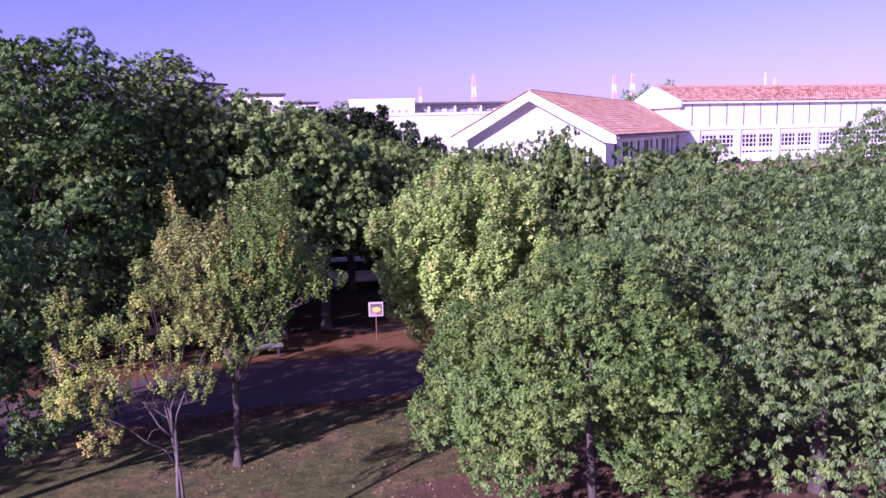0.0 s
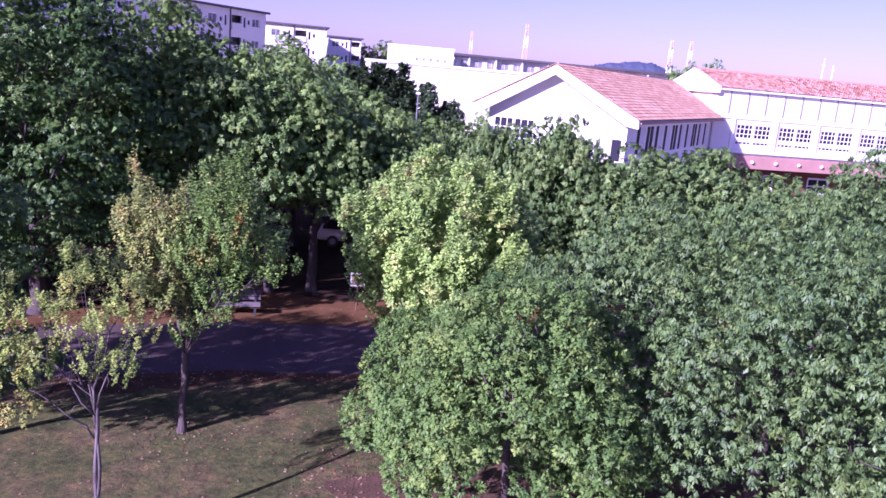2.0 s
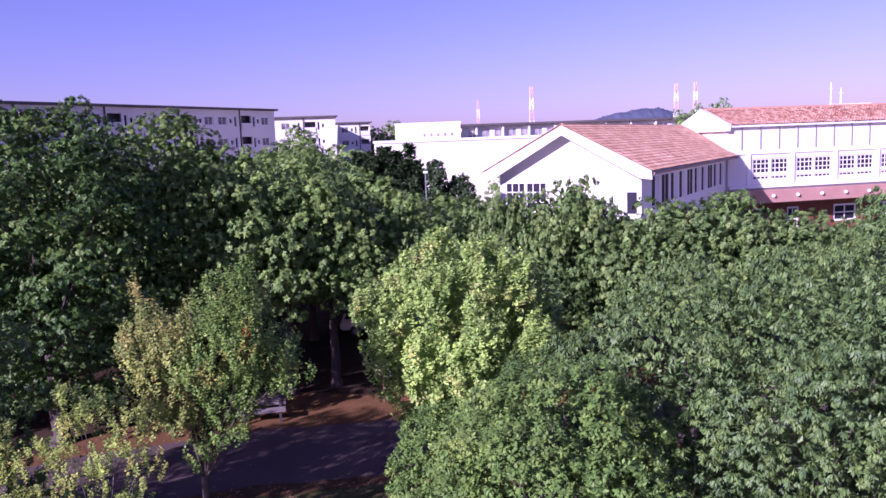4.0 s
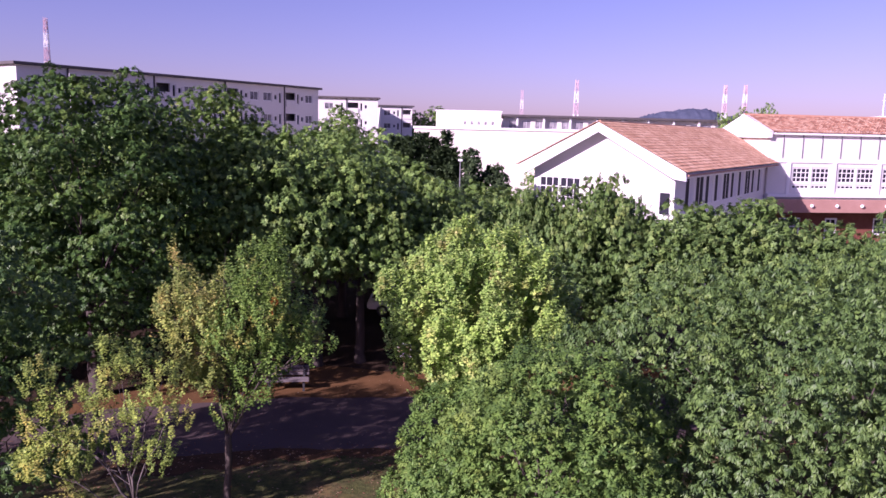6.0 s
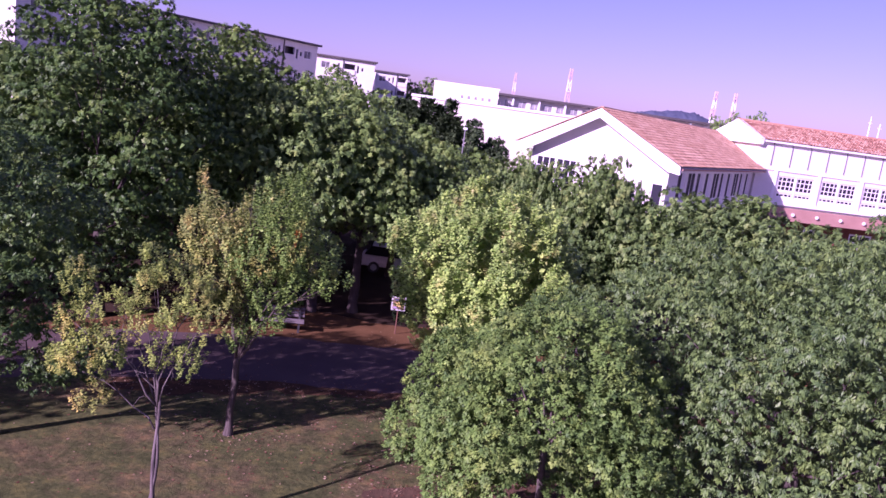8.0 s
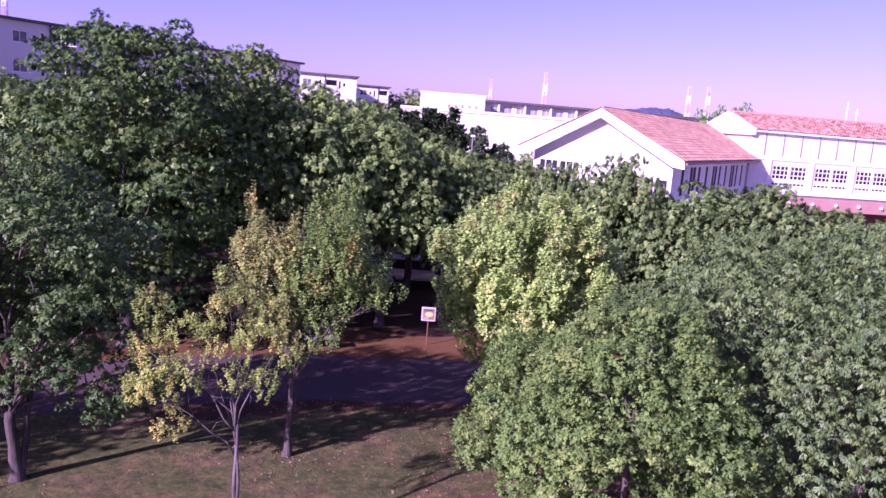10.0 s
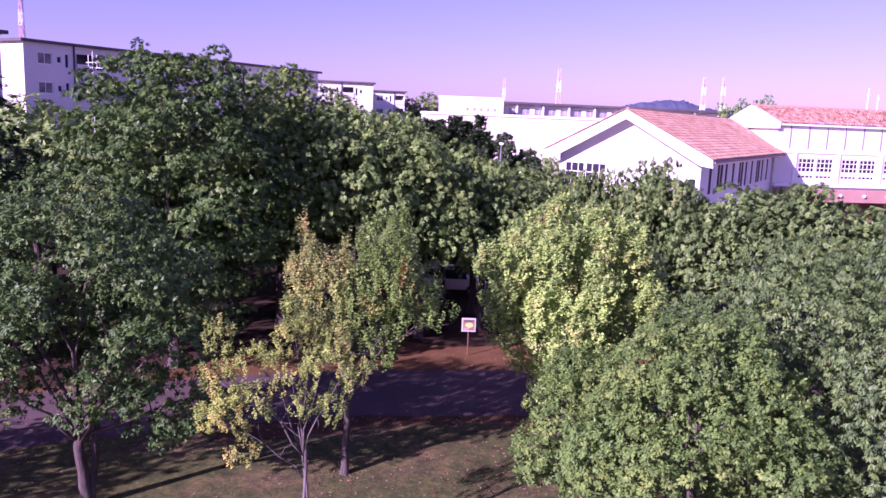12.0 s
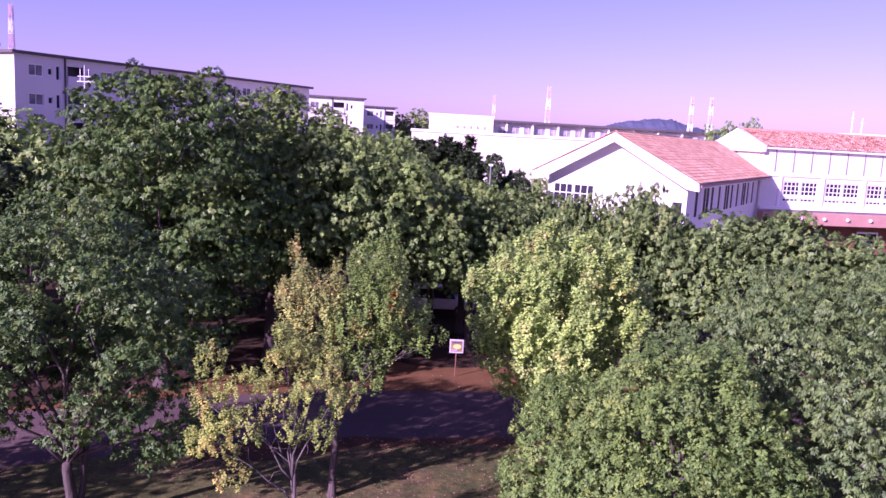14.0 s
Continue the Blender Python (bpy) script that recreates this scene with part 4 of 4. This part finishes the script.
# light green evergreen at the lawn's edge, its slim trunk showing below
tree("evergreen_tree", "round light green evergreen with slim grey trunk", 2.4, 13.4, 21,
     [q for q in lobes_of(R(21), 1.3, 6.0, 2.35, 2.5, 34, 0.84, "dome", 0.85, 5, cx=0.0) if not (abs(q[0] + 0.2) < 1.2 and q[1] < 0.4 and q[2] < 3.4)]
     + lobes_of(R(29), 0.8, 4.5, 1.75, 1.6, 24, 0.6, "dome", 0.85, 2, cx=-1.65, cy=2.3)
     + [(-1.2, -0.4, 2.0, 0.5, 0.4), (-1.7, 0.3, 1.5, 0.5, 0.4), (0.95, -0.6, 1.7, 0.5, 0.4), (1.5, 0.1, 1.3, 0.5, 0.4), (0.5, -0.9, 2.3, 0.4, 0.35)], NEAR_LEAF, 0.08, 3.2, M_bark, LEAF_LIGHT, 7, (-0.2, -0.4))
# large glossy evergreen beside it
tree("evergreen_tree", "broad dark glossy evergreen with drooping leaves", 8.0, 15.2, 22,
     lobes_of(R(22), 0.7, 7.5, 4.6, 4.2, 50, 1.08, "dome", 0.8, 4)
     + [(-3.6, 0.7, 5.4, 1.1, 0.9), (-3.0, 1.3, 6.0, 1.1, 0.9), (-4.3, 1.7, 4.7, 1.1, 0.9), (-4.1, 0.6, 3.9, 1.0, 0.9), (-2.2, 2.6, 6.2, 1.1, 0.9)], DROOP_LEAF, 0.16, 2.6, M_bark, LEAF_BLUE, 6, limb_r=0.28)
tree("evergreen_tree", "dark glossy evergreen in the row behind", 13.2, 20.5, 23,
     lobes_of(R(23), 1.0, 8.75, 3.4, 3.4, 34, 1.0, "dome", 0.85, 6), dict(DROOP_LEAF, spacing=0.3, per=17, size=0.13), 0.16, 2.6, M_bark, LEAF_BLUE, 6)
# yellow green maple by the path
tree("maple_tree", "dense yellow green maple tinged with orange", 0.75, 21.4, 24,
     lobes_of(R(24), 1.3, 7.15, 2.65, 2.5, 52, 0.56, "pear", 1.2, 5) + [(-2.3, -0.2, 5.3, 0.4, 0.6), (-2.35, 0.1, 4.5, 0.4, 0.6), (-2.05, 0.1, 3.6, 0.45, 0.6), (-1.4, -0.2, 2.8, 0.45, 0.5), (1.6, -0.4, 3.2, 0.5, 0.55)],
     dict(spacing=0.25, per=20, reach=0.34, size=0.092, slim=0.85, droop=0.5, rise=1.2, low=0.3, clumps=dict(spacing=0.48, r0=0.15, r1=0.28, flat=1.8, jut=1.02)), 0.12, 2.2, M_bark, LEAF_YELLOW, 7)
# maple with turning leaves on the lawn
SHOOT_LEAF = dict(spacing=0.24, per=22, reach=0.42, size=0.07, slim=0.85, droop=0.45, rise=1.9, wild=0.18, fill=1.6, fill_size=0.11)
turning_lobes = shoots(R(25), TURNING, 0.95, 3)


def yellowing(q):
    """The lobes towards one side, above the lowest, which carry the pale yellow leaves."""
    return q[0] - 0.5 * q[1] < 0.35 and q[2] > 3.7


turning = tree("maple_tree", "maple with thin orange and green crown on lawn", -5.55, 18.0, 25,
               turning_lobes, SHOOT_LEAF, 0.095, 2.2, M_bark, LEAF_TURN, 16, (0.05, 0.0), steep=0.8, limb_r=0.35, bare=yellowing)
pale = crown_leaves(R(92), [q for q in turning_lobes if yellowing(q)], **SHOOT_LEAF)
tagged(leaves("yellow_spray", *pale, LEAF_PALE, turning), "pale yellow leaves on one side of the crown")
spray = crown_leaves(R(91), [(1.5, -0.75, 5.75, 0.1, 0.14)], spacing=0.12, per=8, reach=0.15, size=0.1, slim=0.8, droop=0.3)
tagged(leaves("red_spray", *spray, LEAF_RED, turning), "small spray of red leaves")
# young thin maple in front
tree("maple_tree", "young thin maple with sparse yellowing leaves", -5.6, 12.9, 26,
     shoots(R(26), YOUNG, 0.35, 1), dict(SHOOT_LEAF, spacing=0.2, per=28, reach=0.26, size=0.056, slim=0.7, fill=0.3, fill_size=0.07), 0.06, 2.8, M_barkyoung, LEAF_OLIVE, 6, (0.0, 0.3), limb_r=0.42, steep=1.0, twin=True, low_limbs=((0.8, (-1.5, 0.1, 3.3)), (0.97, (-1.2, 0.2, 4.0))))
# dark tree at the lawn's corner
CORNER_LEAF = dict(spacing=0.27, per=18, reach=0.14, size=0.105, slim=0.45, droop=0.85, fill=5.0, clumps=dict(spacing=0.5, r0=0.24, r1=0.42, flat=0.75))
tree("broadleaf_tree", "dark green broadleaf tree with forked trunk on lawn", -11.4, 15.5, 27,
     lobes_of(R(27), 2.3, 8.0, 3.0, 2.8, 44, 0.62, "egg", 0.85, 4)
     + [(2.4, -0.2, 2.2, 0.6, 0.45), (1.6, 0.5, 2.0, 0.5, 0.4), (2.9, 0.5, 2.8, 0.65, 0.5), (-1.9, 0.0, 2.7, 0.7, 0.5), (-2.4, -0.6, 3.4, 0.7, 0.6), (2.6, 1.3, 2.1, 0.6, 0.45), (0.9, 1.6, 2.4, 0.6, 0.4), (2.0, 0.9, 1.6, 0.4, 0.3)],
     CORNER_LEAF, 0.135, 1.75, M_bark, LEAF_DARK, 16, (-0.1, -0.1), limb_r=0.42, steep=0.5, second=(0.06, 0.06, 0.24, 0.2, 2.4))
# its neighbour further along the lawn, out of view, there for its shade
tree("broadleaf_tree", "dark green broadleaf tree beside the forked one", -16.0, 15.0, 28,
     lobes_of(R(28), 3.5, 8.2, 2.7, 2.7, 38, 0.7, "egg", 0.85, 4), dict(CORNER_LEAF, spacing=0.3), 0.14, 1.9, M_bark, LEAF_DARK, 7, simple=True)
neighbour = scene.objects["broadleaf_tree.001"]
# Low unseen copy, added only to throw shade across the lawn.
tagged(copy_thing(neighbour, pose(-19.3, 12.3, 0, 0, 0, 140) @ Matrix.Diagonal((1.1, 1.1, 0.62, 1))), "smaller dark green broadleaf tree added unseen to shade the lawn")
# tall layered trees of the woodland edge
LAYER_LEAF = dict(spacing=0.21, per=21, reach=0.08, size=0.095, slim=0.6, droop=0.2, rise=0.5, open_out=(1.1, 1.6), fill=6.0, fill_size=0.2, low=0.45, lift=0.3, wild=0.12)
for k, (x, y, z0, z1, r) in enumerate(((-13.4, 26.0, 2.4, 11.5, 4.9), (-10.4, 30.2, 2.8, 11.5, 2.7), (-20.4, 24.5, 2.0, 10.6, 3.4))):
    sprays = layers_of(R(30 + k), z0, z1, r, (290, 90, 110)[k])
    if k == 0:
        sprays += [(0.3, 0.2, 9.9, 1.4, 0.8), (-1.2, 0.3, 9.6, 1.3, 0.7), (1.5, 0.0, 9.8, 1.2, 0.7), (-1.0, 0.0, 11.35, 0.6, 0.3), (-1.05, 0.0, 11.75, 0.3, 0.3), (-2.3, 0.2, 11.15, 0.6, 0.25),
                   (-2.7, -0.3, 10.6, 0.7, 0.3), (-0.1, -0.2, 11.1, 0.6, 0.25), (0.9, 0.1, 11.3, 0.65, 0.25), (1.75, 0.0, 11.6, 0.5, 0.28), (2.1, 0.3, 11.1, 0.6, 0.25), (-0.5, -1.5, 2.0, 1.0, 0.4), (0.9, -1.2, 2.2, 1.0, 0.4), (2.1, -0.9, 2.0, 0.9, 0.4), (-2.0, -1.1, 2.2, 0.9, 0.4), (2.8, -0.1, 10.7, 0.6, 0.25), (3.2, 0.2, 10.3, 0.6, 0.25)]
    if k == 1:
        sprays = lobes_of(R(31), z0, z1, r, r, 70, 0.66, "egg", 0.75, 5)
    tree("woodland_tree", "tall round broadleaf tree rising above the woodland" if k == 1 else "tall dark layered broadleaf tree at woodland edge", x, y, 30 + k, sprays,
         LAYER_LEAF if k == 0 else dict(LAYER_LEAF, spacing=0.24, clumps=dict(spacing=0.6, r0=0.28, r1=0.5, flat=0.85, low=0.2), fill=7.0) if k == 1 else dict(LAYER_LEAF, spacing=0.3, size=0.14),
         0.26, 3.2, M_barkdark, (LEAF_LAYER, LEAF_MID, LEAF_CYPRESS)[k], 6, limb_r=0.22, group="woodland edge", simple=True)

# woodland behind the path: four grown trees, then copies
WOOD_LEAF = dict(spacing=0.32, per=24, reach=0.14, size=0.108, slim=0.65, droop=0.25, rise=0.35, open_out=(1.1, 1.6), lift=0.1, wild=0.12, fill=3.0, fill_size=0.24, low=0.3, clumps=dict(spacing=0.78, r0=0.36, r1=0.62, flat=0.85, jut=1.0, low=0.3))
stock = []
for k in range(4):
    stock.append(tree("woodland_tree", "dense green woodland tree behind the path", *((-7.6, 33.0), (-2.3, 36.5), (1.5, 34.5), (9.0, 31.0))[k], 40 + k,
                      lobes_of(R(40 + k), 3.1 if k < 2 else 2.2, 7.6 if k < 2 else 7.35, 3.05, 3.05, 22 if k < 2 else 30, 1.05 if k < 2 else 0.95, "dome", 0.8, 4),
                      WOOD_LEAF if k < 2 else dict(WOOD_LEAF, size=0.11, spacing=0.33, fill=7.0, clumps=dict(spacing=0.7, r0=0.32, r1=0.56, flat=0.65, low=0.3)), 0.17, 3.4 if k < 2 else 2.8, M_barkdark, LEAF_MID if k < 2 else LEAF_DULL, 5,
                      group="woodland trees", simple=True))
PLACES = [(-4.6, 31.6, 8.3), (-8.4, 30.4, 9.8), (-6.3, 30.8, 9.2), (-1.9, 33.4, 7.7, 0.9),  (-10.5, 35.5, 9.5), (-7.0, 39.5, 9.6), (-4.0, 39.5, 8.3), 
          (2.5, 33.0, 7.8, 0.5), (3.6, 33.4, 7.8, 0.6), (5.5, 32.6, 8.5, 0.82), (6.0, 34.2, 7.6, 0.75), (6.6, 37.0, 6.7), (3.2, 30.2, 5.4), (11.3, 31.2, 7.8), (16.0, 29.5, 6.6), (18.0, 32.5, 6.1), (0.2, 39.0, 7.3), (14.5, 36.5, 5.8), (21, 36, 6.0), (19.0, 25.5, 7.4), (14.0, 30.2, 6.9), (7.4, 33.4, 6.7)]
for i, (x, y, top, *slim) in enumerate(PLACES):
    s = top / 7.6
    w = slim[0] if slim else 0.5 + 0.5 * s
    copy_thing(stock[i % 2 + (2 if x > 2 else 0)], pose(x, y, 0, 0, 0, 67.0 * i) @ Matrix.Diagonal((w, w, s, 1)))

# trees further off, with coarser sprays
FAR_LEAF = dict(spacing=0.6, per=11, reach=0.2, size=0.27, slim=0.65, droop=0.25, rise=0.35, open_out=(1.1, 1.6), lift=0.1, wild=0.12, fill=0.8, fill_size=0.5, low=0.3, clumps=dict(spacing=0.95, r0=0.5, r1=0.8, flat=0.8, low=0.3))
far_stock = [tree("woodland_tree", "distant green tree with rounded crown", *((-9.5, 46.0), (-15.0, 47.0))[k], 50 + k, lobes_of(R(50 + k), 3.0, 9.7, 3.2, 3.2, 26, 1.25, "dome", 0.75, 4),
                  FAR_LEAF, 0.2, 3.0, M_barkdark, LEAF_MID, 3, group="distant trees", simple=True) for k in range(2)]
FAR_PLACES = [(-22, 44, 9.7), (-28, 42, 9.7), (-12, 41, 9.6), (-17.5, 38, 9.4), (-22, 33, 9.4), (-26, 29, 8.8), (-30, 33, 9.2), (-31, 24, 8.6), (-13.5, 33.5, 9.3), (-17, 31, 9.2), (-25, 22, 8.2), (-12, 54, 10.0), (-18, 56, 10.1), (-6.5, 46, 9.0), (-7.5, 58, 10.0), (-26, 54, 10.1), (-35, 50, 10.1), (-38, 38, 9.6), (-13, 66, 10.1),
              (-22, 68, 10.2), (-34, 66, 10.2), (-29.5, 146, 14.0), (-22, 200, 15.2), (-16.5, 205, 16.0), (-44, 96, 11.5), (-57, 72, 13.2), (6, 92, 6.3)]
for i, (x, y, top) in enumerate(FAR_PLACES):
    s = top / 9.7
    copy_thing(far_stock[i % 2], pose(x, y, 0, 0, 0, 50.0 * i) @ Matrix.Diagonal((s, s, s, 1)))

for i, (x, y, top) in enumerate(((30.2, 104.3, 13.4), (32.2, 104, 13.7), (34.2, 105, 14.0), (35.9, 104.5, 14.3))):
    copy_thing(far_stock[i % 2], pose(x, y, 0, 0, 0, 80.0 * i) @ Matrix.Diagonal((0.55, 0.55, top / 9.9, 1)))

# dark cypresses before the white hall
CYP = dict(spacing=0.17, per=9, reach=0.2, size=0.2, slim=0.4, droop=-0.6, rise=1.6, fill=12.0, fill_size=0.25)
cypress = tree("cypress_tree", "slim dark cypress before a white wall", -5.8, 49.0, 60, lobes_of(R(60), 0.5, 9.8, 0.6, 0.6, 44, 0.42, "cone", 1.7, 2), CYP,
               0.12, 2.0, M_barkdark, LEAF_CYPRESS, 3, group="cypress row", simple=True)
for i, (x, y, top) in enumerate(((-5.3, 49.3, 9.7), (-4.85, 49.0, 9.75), (-4.05, 49.2, 10.0), (-3.62, 48.8, 10.0), (-3.05, 49.1, 9.7), (-2.3, 48.9, 10.15), (-4.5, 48.6, 9.2), (-2.7, 48.6, 9.2), (-1.8, 48.6, 9.1))):
    copy_thing(cypress, pose(x, y, 0, 0, 0, 71.0 * i) @ Matrix.Diagonal((1.85, 1.85, top / 9.8, 1)))
for x, y, top, r in ((-0.9, 48.0, 9.0, 1.8), (0.75, 48.2, 8.05, 1.5)):
    tree("evergreen_tree", "round dark evergreen at the end of the cypress row", x, y, 62, lobes_of(R(62), 2.0, top, r, r, 22, 0.6, "round", 0.9, 3),
         dict(spacing=0.24, per=14, reach=0.15, size=0.18, slim=0.65, droop=0.3, fill=6.0, fill_size=0.3), 0.12, 2.5, M_barkdark, LEAF_CYPRESS, 3, simple=True)


# ---- small things ----
def sign_board():
    root = empty("sign_board", pose(-2.38, 29.24, 0, 0, 0, 4), "small white park sign with yellow picture on post", "sign")
    bm = bmesh.new()
    tube(bm, [(0, 0.03, -0.1), (0.0, 0.03, 1.53)], [0.025, 0.025], 8)
    part("post", bm, M_post, root)
    bm = bmesh.new()
    box(bm, -0.29, -0.02, 1.02, 0.29, 0.0, 1.60, 0.006)
    part("board", bm, M_board, root)
    bm = bmesh.new()
    box(bm, -0.235, -0.026, 1.08, 0.235, -0.021, 1.54)
    part("panel", bm, M_tan, root, "faded tan picture panel")
    bm = bmesh.new()
    prism(bm, [(0.02 + 0.17 * math.cos(a), 1.30 + 0.10 * math.sin(a)) for a in (math.tau * k / 16 for k in range(16))], "y", -0.031, -0.027)
    part("picture", bm, M_yellow, root, "pale yellow printed shape")
    bm = bmesh.new()
    box(bm, -0.20, -0.031, 1.44, 0.20, -0.027, 1.51)
    part("text_bar", bm, M_navy, root, "dark printed bar")
    bm = bmesh.new()
    box(bm, -0.20, -0.031, 1.11, 0.02, -0.027, 1.18)
    part("text_bar", bm, M_mauve, root, "mauve printed bar")
    return root


def roof_aerial():
    root = empty("aerial_mast", pose(-33.4, 60.0, 0), "white television aerial mast rising above trees", "aerial")
    bm = bmesh.new()
    tube(bm, [(0, 0, 0), (0, 0, 13.9)], [0.05, 0.03], 6)
    part("pole", bm, M_white, root)
    for z, w, x in ((12.6, 0.75, 0.15), (13.0, 0.55, 0.0)):
        bm = bmesh.new()
        tube(bm, [(x - w, 0, z), (x + w, 0, z)], [0.035, 0.035], 5)
        part("boom", bm, M_white, root)
    for x in (-0.35, 0.35):
        bm = bmesh.new()
        tube(bm, [(x, 0, 12.6), (x, 0, 13.6)], [0.03, 0.03], 5)
        part("rod", bm, M_white, root)
    return root


def bench(x, y, rz):
    root = empty("bench", pose(x, y, 0, 0, 0, rz), "weathered pale wooden park bench with dark feet", "bench")
    for k in range(4):
        bm = bmesh.new()
        box(bm, -0.85, -0.05 + k * 0.13, 0.40, 0.85, 0.06 + k * 0.13, 0.445, 0.008)
        part("seat_slat", bm, M_wood, root)
    for k in range(3):
        bm = bmesh.new()
        box(bm, -0.85, 0.47 + k * 0.02, 0.52 + k * 0.13, 0.85, 0.50 + k * 0.02, 0.63 + k * 0.13, 0.008)
        part("back_slat", bm, M_wood, root)
    for s in (-0.65, 0.65):
        bm = bmesh.new()
        box(bm, s - 0.04, 0.0, 0.0, s + 0.04, 0.08, 0.40)
        box(bm, s - 0.04, 0.42, 0.0, s + 0.04, 0.50, 0.9)
        box(bm, s - 0.04, 0.0, 0.33, s + 0.04, 0.46, 0.40)
        part("leg", bm, M_iron, root)
    return root


def lamp_post():
    root = empty("lamp_post", pose(-1.05, 42.5, 0), "white street lamp rising among cypress trees", "lamp")
    bm = bmesh.new()
    tube(bm, [(0, 0, 0), (0, 0, 8.4)], [0.04, 0.03], 8)
    part("pole", bm, M_grey, root)
    bm = bmesh.new()
    box(bm, -0.11, -0.08, 8.34, 0.13, 0.08, 8.46, 0.02)
    part("head", bm, M_white, root)
    return root


def parked_car(x, y, rz, paint, label):
    root = empty("car", pose(x, y, 0, 0, 0, rz), label, "car")
    bm = bmesh.new()
    prism(bm, [(-2.1, 0.35), (2.1, 0.35), (2.15, 0.75), (1.2, 0.92), (-2.0, 0.95), (-2.15, 0.6)], "y", -0.82, 0.82)
    bmesh.ops.bevel(bm, geom=bm.edges[:], offset=0.06, segments=2, affect="EDGES")
    part("body", bm, paint, root, smooth=True)
    bm = bmesh.new()
    prism(bm, [(-1.9, 0.94), (1.05, 0.93), (0.35, 1.42), (-1.5, 1.46)], "y", -0.70, 0.70)
    part("window", bm, M_glass, root, "dark car glass")
    bm = bmesh.new()
    box(bm, -1.5, -0.68, 1.45, 0.32, 0.68, 1.50, 0.02)
    part("roof", bm, paint, root)
    for sx in (-1.3, 1.3):
        for sy in (-0.8, 0.8):
            bm = bmesh.new()
            tube(bm, [(sx, sy - 0.1, 0.31), (sx, sy + 0.1, 0.31)], [0.31, 0.31], 16)
            wheel = part("wheel", bm, M_iron, root)
            bm = bmesh.new()
            tube(bm, [(sx, sy - 0.11, 0.31), (sx, sy + 0.11, 0.31)], [0.18, 0.18], 12)
            part("rim", bm, M_grey, wheel)
    return root


parked_car(-3.7, 40.9, 4, M_white, "white car parked beyond the woodland")
parked_car(12.2, 46.4, 62, M_white, "white car parked in the yard before the hall")
parked_car(15.4, 47.6, 62, M_silver, "silver car parked in the yard before the school")
parked_car(18.6, 48.8, 62, M_white, "white car parked beside a silver one in the yard")
parked_car(21.8, 50.2, 62, M_silver, "silver car parked near the school's brick ground floor")
sign_board()
roof_aerial()
bench(-6.65, 27.35, 12)
lamp_post()

# fallen leaves on lawn and verge
rng = np.random.default_rng(77)
n = 30000
at = np.stack([rng.uniform(-16, 10, n), rng.uniform(11, 31, n), np.full(n, 0.022)], axis=1)
near_tree = np.exp(-((at[:, 0] - 1.8) ** 2 / 10 + (at[:, 1] - 14.5) ** 2 / 10)) + 1.0 * np.exp(-((at[:, 0] + 5.4) ** 2 / 1.0 + (at[:, 1] - 18) ** 2 / 1.0)) + 0.5 * np.exp(-((at[:, 0] + 0.8) ** 2 / 4 + (at[:, 1] - 18.5) ** 2 / 8)) + 0.35 * np.exp(-((at[:, 0] + 9.6) ** 2 / 2 + (at[:, 1] - 19.0) ** 2 / 1.5)) + 0.5 * np.exp(-((at[:, 1] - 22.4 - 0.17 * at[:, 0]) / 1.1) ** 2) + 0.07
at = at[rng.random(n) < near_tree]
n = len(at)
ang = rng.uniform(0, math.tau, n)
way = np.stack([np.cos(ang), np.sin(ang), rng.normal(0, 0.1, n)], axis=1)
up = np.tile(np.array([0.05, 0.02, 1.0]), (n, 1))
size = rng.uniform(0.04, 0.11, n)
tagged(leaves("fallen_leaves", at, way, up, size, size * 0.7, M_litter), "scattered dry brown fallen leaves on the lawn", "leaf litter", kind="stuff")
